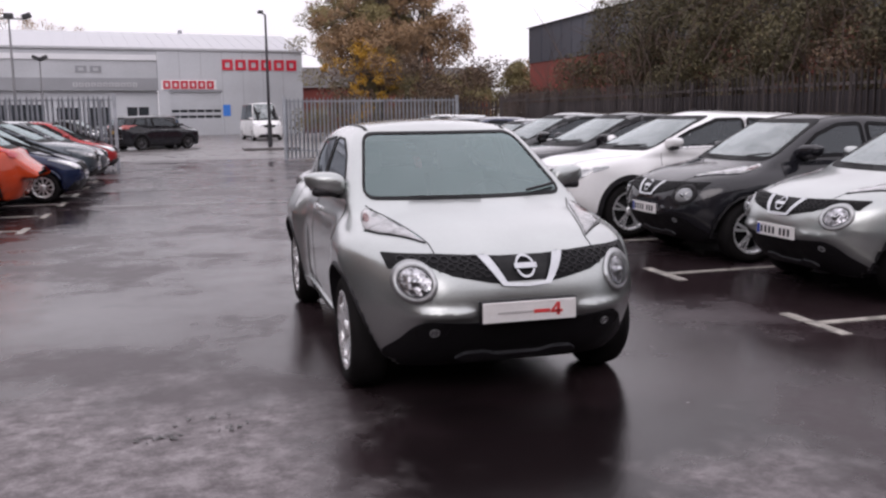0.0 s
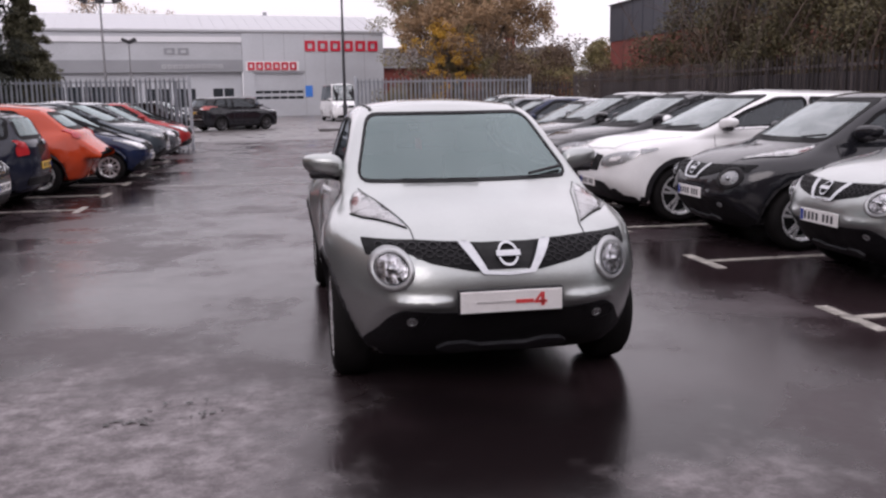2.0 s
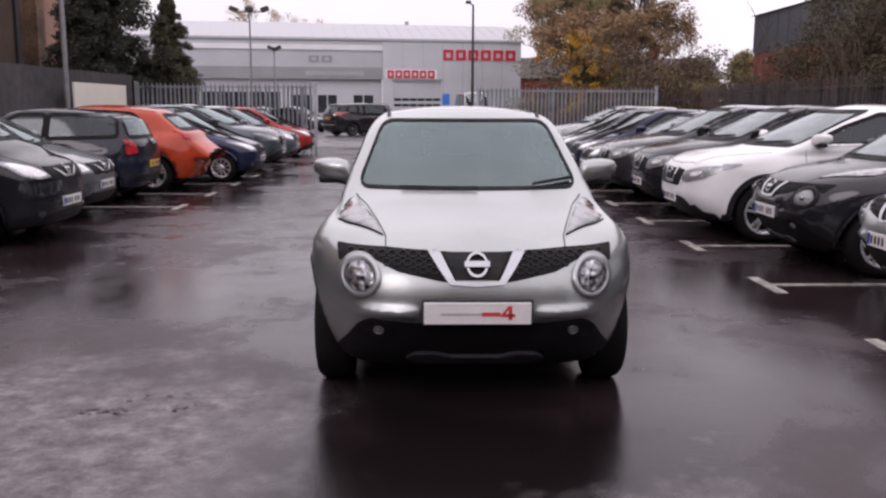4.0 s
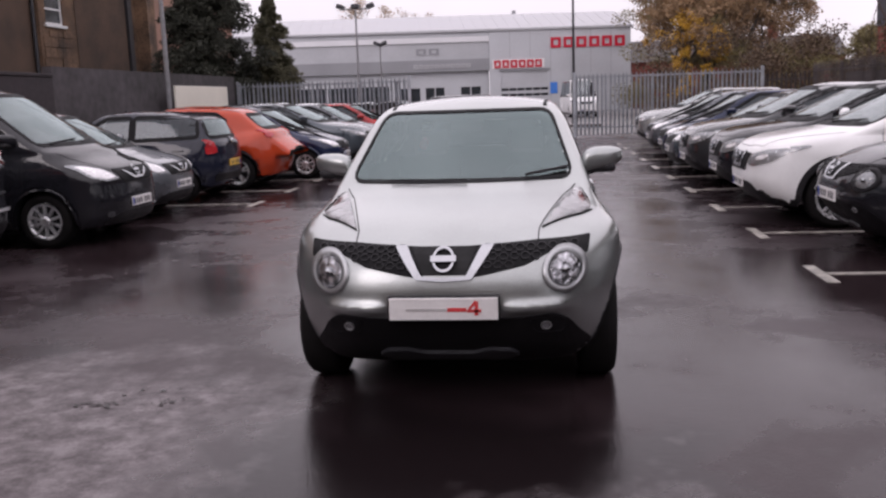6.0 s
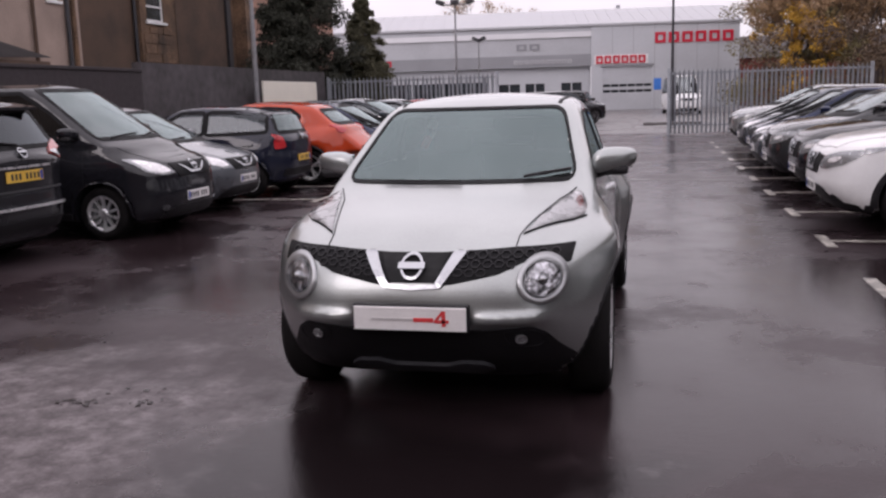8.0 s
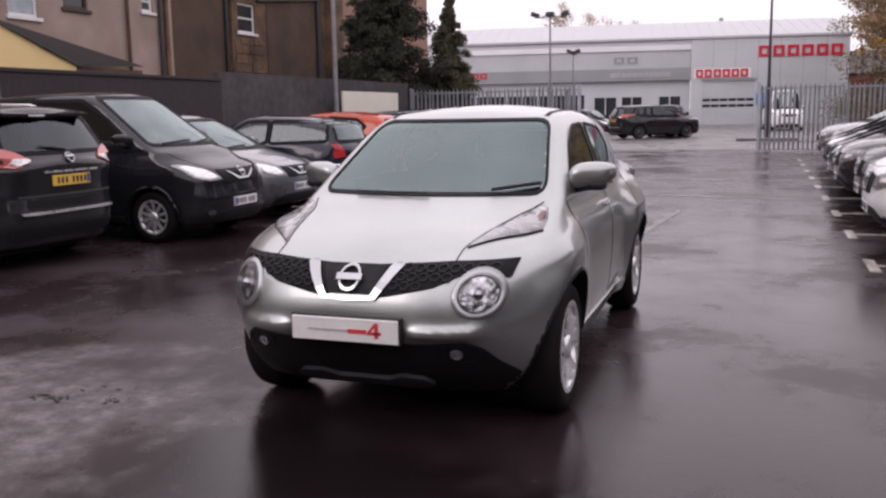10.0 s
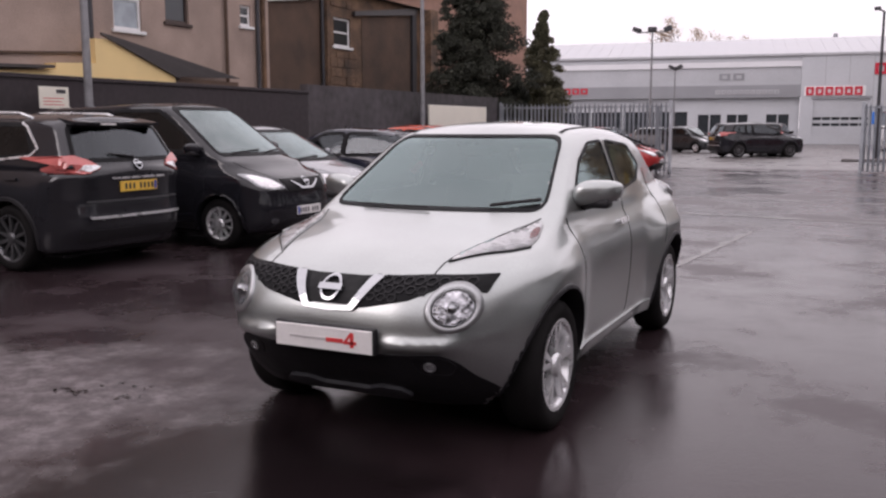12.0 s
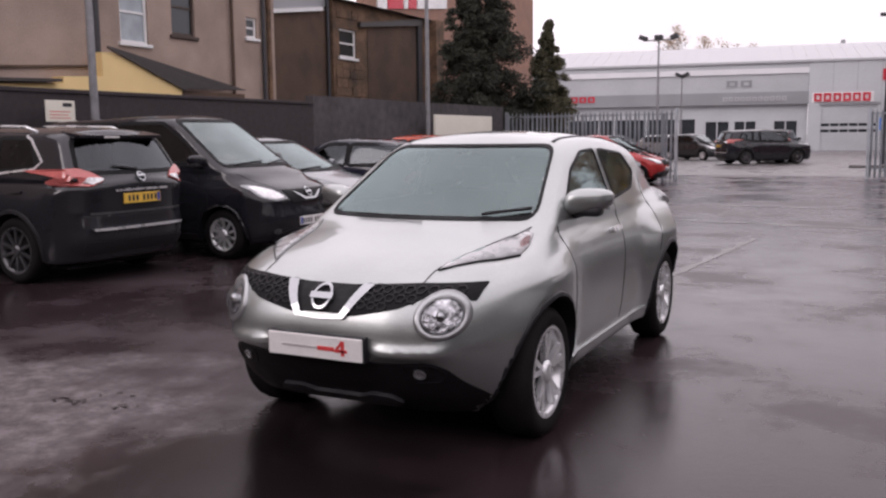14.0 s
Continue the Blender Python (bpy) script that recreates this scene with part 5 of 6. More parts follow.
VAN = spec("van", 4.40, 0.848, 1.86, 2.725, 0.80, 0.315, 0.90, 0.68, 1.15, 1.62, 4.3, 0.0, rim=0.2, cladding=False, seats=False)
MPV = spec("mpv", 4.08, 0.845, 1.55, 2.6, 0.80, 0.305, 0.80, 0.85, 1.0, 1.75, 3.85, 0.03, rim=0.19, cladding=False)
HATCH = spec("hatch", 3.85, 0.83, 1.52, 2.45, 0.72, 0.30, 0.78, 0.85, 0.98, 1.65, 3.55, 0.07, rim=0.19, cladding=False)
HATCH["roof"] = [(1.4, 1.40), (1.85, 1.495), (2.2, 1.52), (2.9, 1.49), (3.35, 1.42), (3.85, 1.28)]
HATCH["rear_plate_z"] = 0.62
HATCH["gx"] = [(0.98, 0.75), (1.46, 0.55)]
SALOON = spec("saloon", 4.35, 0.88, 1.48, 2.65, 0.85, 0.315, 0.76, 1.05, 0.96, 1.95, 3.75, 0.05, rim=0.2, cladding=False)

for c_, lamp in ((VAN, [(0.43, 0.765), (0.6, 0.745), (0.74, 0.79), (0.8, 0.94), (0.72, 0.94), (0.56, 0.875)]), (MPV, [(0.43, 0.66), (0.58, 0.645), (0.72, 0.69), (0.795, 0.84), (0.7, 0.835), (0.53, 0.765)])):
    c_["fittings"] = [(f[0], f[1], rounded(lamp, 0.03), *f[3:]) if f[0] == "headlight" else f for f in c_["fittings"]]
    c_["lamp_core"] = 0.78
    c_["fittings"] = [(f[0], f[1], rounded([(-0.62, 0.24), (0.62, 0.24), (0.56, 0.33), (0.4, 0.37), (-0.4, 0.37), (-0.56, 0.33)], 0.03), *f[3:]) if f[0] == "lower_grille" else f for f in c_["fittings"]]
for c_ in (VAN, MPV):
    top_, g_ = c_["badge_z"] + 0.02, 0.30
    c_["fittings"].append(("grille_surround", "front", rounded([(-g_, top_), (-g_ + 0.03, top_), (-0.1, top_ - 0.075), (0.1, top_ - 0.075), (g_ - 0.03, top_), (g_, top_), (0.12, top_ - 0.1), (-0.12, top_ - 0.1)], 0.01), "chrome", 0.02, "chrome strip under the badge"))

BIGVAN = spec("bigvan", 5.4, 0.98, 2.5, 3.3, 0.95, 0.34, 1.05, 0.75, 1.35, 1.5, 5.25, 0.0, rim=0.2, cladding=False, seats=False)

# ---------------------------------------------------------------- setting
b = bmesh.new()
xs = [-600, -200, -80, -40] + [-30 + 4 * k for k in range(16)] + [40, 80, 200, 600]
ys = [-300, -80, -30] + [-16 + 4 * k for k in range(30)] + [120, 200, 700]
g = [[b.verts.new((x, y, 0)) for y in ys] for x in xs]
for i in range(len(xs) - 1):
    for j in range(len(ys) - 1):
        b.faces.new((g[i][j], g[i + 1][j], g[i + 1][j + 1], g[i][j + 1]))
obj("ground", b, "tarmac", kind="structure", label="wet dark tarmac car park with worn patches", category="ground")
obj("road", box(-60, 30.2, -0.05, 60, 79.4, 0.006), "concrete", kind="structure", label="paler wet yard beyond the gates", category="road")

BAY0, BAY = 1.24, 2.235
for k in range(11):
    y = BAY0 + BAY * k
    bm = box(2.72, y - 0.36, 0.0, 2.82, y + 0.36, 0.005)
    mk = obj("bay_marking", bm, "line", kind="structure", label="worn white T-shaped parking bay line", category="marking", group="bay markings")
    part("bay_line", box(2.822, y - 0.045, 0.0, 7.3, y + 0.045, 0.005), "line", mk)
for k in range(6):
    y = 9.57 + 2.07 * k
    bm = box(-4.12, y - 0.36, 0.0, -4.02, y + 0.36, 0.005)
    mk = obj("bay_marking", bm, "line", kind="structure", label="worn white T-shaped parking bay line", category="marking", group="bay markings")
    part("bay_line", box(-8.6, y - 0.045, 0.0, -4.122, y + 0.045, 0.005), "line", mk)

def joint(a, c, w, name, material="concrete"):
    """A narrow filled joint in the tarmac between two places."""
    a, c = Vector((*a, 0)), Vector((*c, 0))
    d = (c - a).normalized()
    k = Vector((-d.y, d.x, 0)) * w
    bm = bmesh.new()
    n = 14
    rows = []
    for i in range(n + 1):
        p = a.lerp(c, i / n) + k * 0.6 * math.sin(i * 2.3)
        ww = 1 + 0.5 * math.sin(i * 4.1 + w * 50)
        rows.append((bm.verts.new(p + k * ww + Vector((0, 0, 0.004))), bm.verts.new(p - k * ww + Vector((0, 0, 0.004)))))
    for p, q in zip(rows, rows[1:]):
        bm.faces.new((p[0], q[0], q[1], p[1]))
    bmesh.ops.recalc_face_normals(bm, faces=bm.faces[:])
    obj(name, bm, material, kind="structure", label="pale worn joint in the wet tarmac", category="ground")


joint((0.25, 6.0), (0.62, 10.2), 0.045, "tarmac_joint")
joint((-3.6, 12.95), (2.6, 12.2), 0.09, "tarmac_joint")
joint((-3.9, 16.5), (2.7, 16.0), 0.08, "tarmac_joint")

rl = np.random.default_rng(77)
bm = bmesh.new()
for cx, cy, n_, sx, sy in ((-1.9, 0.2, 26, 0.06, 0.03), (-1.55, 0.24, 14, 0.04, 0.025), (-1.7, 0.4, 8, 0.12, 0.08)):
    for _ in range(n_):
        x, y = cx + rl.normal(0, sx), cy + rl.normal(0, sy)
        s_, a = rl.uniform(0.006, 0.017), rl.uniform(0, math.tau)
        q = [bm.verts.new((x + s_ * math.cos(a + k) * (1.5 if i % 2 else 0.8), y + s_ * math.sin(a + k) * (1.5 if i % 2 else 0.8), 0.004 + rl.uniform(0, 0.004))) for i, k in enumerate((0, 1.5, 3.1, 4.7))]
        bm.faces.new(q)
obj("wet_leaves", bm, "debris", kind="stuff", label="dark wet leaves and grit on the tarmac", category="debris")

# ---------------------------------------------------------------- cars
build_car(JUKE, pose(0, 0, 0), "silver", "silver small crossover with wet bonnet on the wet tarmac", h=0.021, group="", name="crossover_car", detail=hero_front)
R = [
    (HATCH, 2.08, -2.15, "silver", "silver hatchback parked with its nose in the aisle", None),
    (JUKE, 3.2, 2.36, "silver", "silver small crossover parked in a bay", parked_juke_front),
    (JUKE, 3.12, 4.58, "black", "black small crossover parked in a bay", parked_juke_front),
    (CROSS, 2.78, 6.82, "white", "white crossover with dark windows parked in a bay", None),
    (CROSS, 2.9, 9.1, "black", "black crossover parked nose out", None),
    (CROSS, 2.8, 11.3, "darkgrey", "dark grey crossover with a bright V grille parked nose out", None),
    (SALOON, 2.85, 13.5, "slategrey", "slate grey saloon parked nose out", None),
    (HATCH, 3.0, 15.75, "blue", "dark blue hatchback parked nose out", None),
    (HATCH, 3.05, 18.6, "grey", "mid grey hatchback parked nose out", None),
    (CROSS, 3.1, 21.9, "pale", "silver crossover parked by the gate", None),
]
for c, x, y, col, lab, det in R:
    build_car(c, pose(x, y, 0, 0, 0, -90), col, lab, detail=det or (suv_trim if c is SUV else None), h=0.035 if y < 8 else 0.055)
Lf = [
    (SUV, -4.97, 3.9, "graphite", "black sport utility car parked nose to the wall", True),
    (VAN, -4.4, 6.25, "black", "black compact van parked nose out", False),
    (MPV, -4.76, 8.45, "grey", "mid grey hatchback parked nose out", False),
    (HATCH, -4.75, 10.65, "navy", "dark navy hatchback parked nose to the wall", True),
    (ORANGE, -4.4, 12.8, "orange", "bright orange small crossover parked nose to the wall", True),
    (HATCH, -3.72, 14.85, "blue", "dark blue hatchback parked nose out", False),
    (CROSS, -3.75, 17.9, "slategrey", "slate grey crossover with roof bars parked nose out", False),
    (MPV, -3.8, 20.7, "grey", "grey hatchback parked nose out", False),
    (HATCH, -3.8, 24.2, "red", "red hatchback parked by the gate post", False),
]
for c, x, y, col, lab, tail_out in Lf:
    m = pose(x - c["L"], y + (0.12 if c is SUV else 0), 0, 0, 0, -91.5 if c is SUV else -90) if tail_out else pose(x, y, 0, 0, 0, 90)
    build_car(c, m, col, lab, h=0.035 if y < 9 else 0.055, detail=suv_trim if c is SUV else parked_juke_front if c["name"] == "juke" else None, screen="dampsheen")

# cars out in the yard
far_cars = [
    (SUV, -3.0, 49.3, 178, "black", "black car seen from behind near the showroom"),
    (SALOON, -4.6, 50.6, 20, "pale", "silver car standing near the showroom"),
    (HATCH, -6.3, 49.0, 60, "darkgrey", "dark hatchback standing near the showroom"),
    (SALOON, -8.6, 55.0, 75, "pale", "pale saloon standing near the showroom"),
    (SUV, -1.6, 44.9, 126, "black", "black sport utility car crossing the yard"),
    (BIGVAN, 3.3, 55.5, 8, "white", "white van parked by the workshop"),
    (SALOON, -13.5, 62, 90, "grey", "grey saloon by the showroom window"),
]
for c, x, y, turn, col, lab in far_cars:
    build_car(c, pose(x, y, 0.006, 0, 0, turn), col, lab, h=0.075, group="cars in the yard")

# ---------------------------------------------------------------- fences, walls, buildings
PALE = {}


def pale_mesh(h, w, material):
    """A pressed steel pale with a folded section and a three-pointed head."""
    key = (h, w, material)
    if key not in PALE:
        bm = bmesh.new()
        prof = [(-w / 2, 0.0), (-w / 5, 0.018), (w / 5, 0.018), (w / 2, 0.0)]
        rows = []
        for z in (0.05, h - 0.12, h):
            s = 1.0 if z < h else 0.25
            rows.append([bm.verts.new((x * s, -y, z - (0.04 if z == h and abs(x) > w / 3 else 0))) for x, y in prof])
        for a, b2 in zip(rows, rows[1:]):
            for i in range(3):
                bm.faces.new((a[i], a[i + 1], b2[i + 1], b2[i]))
        bmesh.ops.solidify(bm, geom=bm.faces[:], thickness=0.004)
        me = bpy.data.meshes.new("pale")
        bm.to_mesh(me)
        bm.free()
        me.materials.append(M[material])
        PALE[key] = me
    return PALE[key]


def palisade(name, a, b2, h, material, label, category, spacing=0.155, w=0.075, end_posts=0.1, rails=(0.35, None)):
    a, b2 = Vector((*a, 0)), Vector((*b2, 0))
    d = b2 - a
    L = d.length
    m = Matrix.Translation(a) @ Matrix.Rotation(math.atan2(d.y, d.x), 4, "Z")
    f = thing(name, m, label, category)
    me = pale_mesh(h, w, material)
    k = int(L / spacing)
    for i in range(k):
        o = new("pale", me)
        o.parent = f
        o.matrix_basis = Matrix.Translation((spacing * (i + 0.5), -0.03, random.uniform(-0.012, 0.012))) @ Matrix.Rotation(random.uniform(-0.01, 0.01), 4, "Y")
    for z in (rails[0], rails[1] or h - 0.32):
        part("rail", box(0, -0.025, z, L, 0.03, z + 0.06), material, f)
    for i in range(int(L / 2.75) + 1):
        x = min(L, i * 2.75)
        part("post", box(x - 0.04, 0.032, 0, x + 0.04, 0.12, h - 0.12, bevel=0.004), material, f)
    if end_posts:
        for x in (0, L):
            part("gate_post", box(x - end_posts / 2, -0.06, 0, x + end_posts / 2, 0.06, h + 0.05, bevel=0.006), material, f)
    return f


palisade("palisade_gate", (1.62, 28.75), (8.15, 28.75), 2.25, "galv", "galvanised steel palisade gate standing open beside the entrance", "gate", spacing=0.15, rails=(0.3, 2.08))
palisade("palisade_gate", (-9.9, 26.1), (-3.97, 26.1), 2.3, "galv", "galvanised steel palisade gate on the far side of the car park", "gate", spacing=0.15, rails=(0.3, 2.13))
palisade("palisade_fence", (8.3, 28.9), (10.0, 28.9), 2.1, "darkfence", "dark weathered palisade fence", "fence", end_posts=0)
palisade("palisade_fence", (9.9, 28.8), (9.9, -14), 2.35, "darkfence", "dark weathered palisade fence in front of overgrown bushes", "fence", spacing=0.16, end_posts=0)


def wall(name, axis, at, thick, u0, u1, z0, z1, holes, material, label, parent=None):
    """An upright wall with openings cut through: axis 0 stands at x = at, axis 1 at y = at."""
    us = sorted({u0, u1, *[h[0] for h in holes], *[h[2] for h in holes]})
    zs = sorted({z0, z1, *[h[1] for h in holes], *[h[3] for h in holes]})
    bm = bmesh.new()
    for i in range(len(us) - 1):
        run = None
        for j in range(len(zs) - 1):
            cu, cz = (us[i] + us[i + 1]) / 2, (zs[j] + zs[j + 1]) / 2
            open_ = any(h[0] < cu < h[2] and h[1] < cz < h[3] for h in holes)
            if not open_ and run is None:
                run = zs[j]
            if run is not None and (open_ or j == len(zs) - 2):
                top = zs[j] if open_ else zs[j + 1]
                if axis == 0:
                    box(at - thick, us[i], run, at, us[i + 1], top, bm)
                else:
                    box(us[i], at, run, us[i + 1], at + thick, top, bm)
                run = None
    bmesh.ops.remove_doubles(bm, verts=bm.verts[:], dist=1e-4)
    return obj(name, bm, material, parent, label)


def sash(parent, x, y0, z0, y1, z1, bars=2, wood="whitepaint"):
    """A house window in a wall that faces +x: frame, sill, meeting bar and dark panes."""
    w = new("window")
    w.parent = parent
    f = bmesh.new()
    for a in ((y0, z0, y0 + 0.07, z1), (y1 - 0.07, z0, y1, z1), (y0 + 0.07, z1 - 0.07, y1 - 0.07, z1), (y0 + 0.07, z0, y1 - 0.07, z0 + 0.07)):
        box(x - 0.14, a[0], a[1], x - 0.06, a[2], a[3], f)
    part("frame", f, wood, w)
    zm = (z0 + z1) / 2
    part("meeting_rail", box(x - 0.13, y0 + 0.07, zm - 0.03, x - 0.07, y1 - 0.07, zm + 0.03), wood, w)
    for za, zb in ((z0 + 0.07, zm - 0.03), (zm + 0.03, z1 - 0.07)):
        part("pane", box(x - 0.11, y0 + 0.07, za, x - 0.10, y1 - 0.07, zb), "paleglass" if bars == 2 and wood == "whitepaint" else "bglass", w)
    part("sill", box(x - 0.14, y0 - 0.08, z0 - 0.09, x + 0.07, y1 + 0.08, z0 - 0.002, bevel=0.01), wood, w)
    # sheet behind the opaque panes, white or near-black
    part("curtain", box(x - 0.25, y0 + 0.05, z0 + 0.05, x - 0.23, y1 - 0.05, z1 - 0.05), "whitepaint" if bars else "void", w)


# added out of view: blocks the low sky so the car reflects dark
south = wall("wall_south", 1, -17.5, 0.3, -34, 20, 0, 8.0, [], "render2", "")
tagged(south, "plain dark rendered wall closing the yard", "wall", kind="structure")
# dark backing added behind the fence, visible only through its gaps
east = wall("wall_east", 0, 10.75, 0.2, -14, 27.5, 0, 1.95, [], "hoard", "")
tagged(east, "dark low wall behind the side fence", "wall", kind="structure")
# the boundary wall on the housing side, with its hoarding, sign and lamp posts
wl_ = wall("wall_west", 0, -10.0, 0.22, -14, 14.4, 0, 2.3, [], "hoard", "")
tagged(wl_, "dark painted boundary wall", "wall", kind="structure")
wl2 = wall("wall_west", 0, -10.004, 0.22, 14.4, 26.0, 0, 2.52, [], "hoard2", "")
tagged(wl2, "sooty grey rendered boundary wall", "wall", kind="structure")
obj("wall_coping", box(-10.26, -14, 2.3, -9.97, 14.4, 2.37, bevel=0.01), "hoard", kind="structure", label="dark coping on the boundary wall", category="coping")

hb = thing("hoarding_board", pose(-9.55, 21.85, 0), "blank cream hoarding board on posts beside the wall", "board")
part("panel", box(-0.03, -2.05, 1.42, 0.03, 2.05, 2.15, bevel=0.006), "board", hb)
for y in (-1.7, 1.7):
    part("post", box(-0.12, y - 0.04, 0, -0.04, y + 0.04, 2.1, bevel=0.004), "darkfence", hb)
sg = thing("notice_sign", pose(-9.6, 6.8, 0), "small white notice sign with red bars on a post", "sign")
part("panel", box(-0.012, -0.28, 1.82, 0.012, 0.28, 2.16, bevel=0.005), "board", sg)
part("post", box(-0.06, -0.03, 0, -0.014, 0.03, 2.1), "greypole", sg)
for y, z, w, h, m in ((0.13, 2.09, 0.09, 0.03, "ink"), (-0.02, 1.98, 0.2, 0.006, "redink"), (-0.04, 1.93, 0.18, 0.006, "redink"), (-0.02, 1.88, 0.2, 0.006, "redink")):
    part("bar", box(0.0125, y - w, z - h, 0.0145, y + w, z + h), m, sg)


def street_pole(name, x, y, h, r, label, material="greypole", head=None):
    p = thing(name, pose(x, y, 0), label, "lamp post")
    b = bmesh.new()
    tube(b, (0, 0, 0), (0, 0, min(1.3, h * 0.2)), r * 1.35, r * 1.35, 14)
    tube(b, (0, 0, min(1.3, h * 0.2)), (0, 0, h), r, r * 0.6, 14)
    part("pole", b, material, p)
    part("base_plate", box(-r * 2, -r * 2, 0, r * 2, r * 2, 0.02), material, p)
    if head == "triple":
        part("crossbar", tube(bmesh.new(), (-1.1, 0, h), (1.1, 0, h), 0.05), material, p)
        for dx, a in ((-1.1, 20), (0, 0), (1.1, -20)):
            b = box(-0.28, -0.24, -0.1, 0.28, 0.24, 0.22, bevel=0.04)
            b.transform(Matrix.Translation((dx, 0, h + 0.12)) @ Matrix.Rotation(radians(a), 4, "Y"))
            part("floodlight", b, "steelpole", p)
    elif head == "flood":
        for dx, a in ((-0.2, 25), (0.25, -25)):
            b = box(-0.28, -0.2, -0.07, 0.28, 0.2, 0.16, bevel=0.04)
            b.transform(Matrix.Translation((dx, 0, h + 0.08)) @ Matrix.Rotation(radians(a), 4, "Y"))
            part("floodlight", b, "steelpole", p)
    elif head == "arm":
        part("arm", tube(bmesh.new(), (0, 0, h), (-0.25, -0.3, h + 0.08), 0.035), material, p)
        part("lantern", box(-0.38, -0.6, h + 0.03, -0.12, -0.2, h + 0.15, bevel=0.03), material, p)
    return p


street_pole("lamp_post", -9.6, 19.5, 8.5, 0.07, "grey steel lamp post beside the boundary wall")
street_pole("lamp_post", -9.55, 7.45, 8.5, 0.07, "grey steel lamp post beside the boundary wall")
street_pole("lamp_post", 1.97, 39.5, 6.3, 0.08, "dark slim lamp post on a kerbed island", "steelpole", "arm")
street_pole("floodlight_mast", -12.6, 60, 8.0, 0.1, "grey mast with three floodlights", "greypole", "triple")
street_pole("floodlight_mast", -10.95, 60, 5.4, 0.07, "short mast with twin floodlights", "greypole", "flood")
isl = thing("kerb_island", pose(1.97, 39.5, 0), "low concrete kerbed island round the lamp post", "kerb", kind="structure")
part("kerb", box(-1.3, -1.0, 0, 1.3, 1.0, 0.13, bevel=0.03), "concrete", isl)

# ---- houses behind the wall
hs = thing("terraced_house", pose(-15, 0, 0), "brown-grey roughcast terraced house back", "house")
h1 = [(13.35, 3.95, 14.3, 5.5), (15.15, 4.3, 16.05, 5.8), (18.25, 4.5, 18.75, 5.1)]
wall("wall", 0, 0.0, 0.3, -8, 19.6, 0, 9.5, h1, "render", "", hs)
for y0, z0, y1, z1 in h1:
    sash(hs, 0, y0, z0, y1, z1, bars=0 if y0 > 15 else 2, wood="darkframe" if 15 < y0 < 17 else "whitepaint")
part("drainpipe", tube(bmesh.new(), (0.09, 18.95, 0), (0.09, 18.95, 9), 0.06), "steelpole", hs)
part("string_course", prism([(6.5, 2.88), (12.3, 3.25), (12.3, 3.31), (6.5, 2.94)], 0, 0.002, 0.06), "render2", hs, "dark ledge across the wall")
part("waste_pipe", tube(bmesh.new(), (0.07, 19.25, 2.2), (0.07, 19.25, 9), 0.075), "stone", hs, "dull buff pipe")
part("soil_pipe", tube(bmesh.new(), (0.1, 12.5, 2.5), (0.1, 12.5, 8), 0.085), "steelpole", hs)
part("drainpipe", tube(bmesh.new(), (0.09, 17.5, 0), (0.09, 17.5, 9), 0.05), "render2", hs)
part("gable_wall", box(-9, 19.3, 0, -0.302, 19.6, 9.5), "render", hs)
part("roof", prism([(-9.3, 9.5), (0.3, 9.5), (-4.5, 12.5)], 1, -8.3, 19.9), "slate", hs)
ext = thing("lean_to", pose(-15, 0, 0), "cream-yellow lean-to extension with a slate roof", "building")
part("wall", prism([(7.0, 0), (15.0, 0), (15.0, 2.85), (12.7, 3.62), (12.35, 3.6), (12.35, 3.03), (11.2, 2.97), (11.2, 2.82), (7.0, 2.6)], 0, 0.02, 0.4), "yellow", ext)
# slate courses that fan from the verge to the ridge
verge, ridge = ((12.55, 3.74), (15.08, 2.84)), ((13.1, 3.71), (17.8, 2.92))
courses = 7
for k in range(courses):
    u, v = k / courses, (k + 1.12) / courses
    at = lambda i, w: (verge[i][0] + (ridge[i][0] - verge[i][0]) * w, verge[i][1] + (ridge[i][1] - verge[i][1]) * w)
    part("slate_course", prism([at(0, u), at(1, u), at(1, v), at(0, v)], 0, 0.405 - 0.03 * k, 0.46 - 0.03 * k), "slate", ext)
part("verge_board", prism([(12.5, 3.7), (15.1, 2.78), (15.1, 2.83), (12.5, 3.75)], 0, 0.41, 0.48), "slate", ext)
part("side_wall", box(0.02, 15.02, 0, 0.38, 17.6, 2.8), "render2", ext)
part("flat_roof", prism([(6.0, 2.66), (11.0, 2.83), (11.0, 2.9), (6.0, 2.73)], 0, 0.02, 0.6), "slate", ext)
br = thing("outbuilding", pose(-15.5, 0, 0), "dark brown roughcast rear wing with white bargeboard", "building")
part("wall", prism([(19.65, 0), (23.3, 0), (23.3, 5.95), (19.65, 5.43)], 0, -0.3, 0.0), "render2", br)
part("bargeboard", prism([(19.7, 5.4), (22.9, 5.85), (22.9, 5.98), (19.7, 5.53)], 0, 0.004, 0.12), "whitepaint", br, "white painted eaves board")
part("roof", prism([(19.65, 5.54), (23.3, 6.05), (23.3, 7.4), (19.65, 7.4)], 0, -0.35, 0.0), "band", br, "grey sheeted upper wall")
part("drainpipe", tube(bmesh.new(), (0.09, 23.2, 0), (0.09, 23.2, 6.3), 0.06), "steelpole", br)
st = thing("stone_house", pose(-15.3, 0, 0), "weathered brown sandstone house end", "house")
h2 = [(23.73, 4.35, 24.85, 5.35)]
wall("wall", 0, 0.0, 0.35, 23.35, 31.0, 0, 6.3, h2, "stone", "", st)
sash(st, 0, *h2[0], bars=0)
part("lintel", prism([(24.95, 5.5), (29.8, 6.03), (29.8, 6.3), (24.95, 5.66)], 0, 0.001, 0.14), "slate", st)
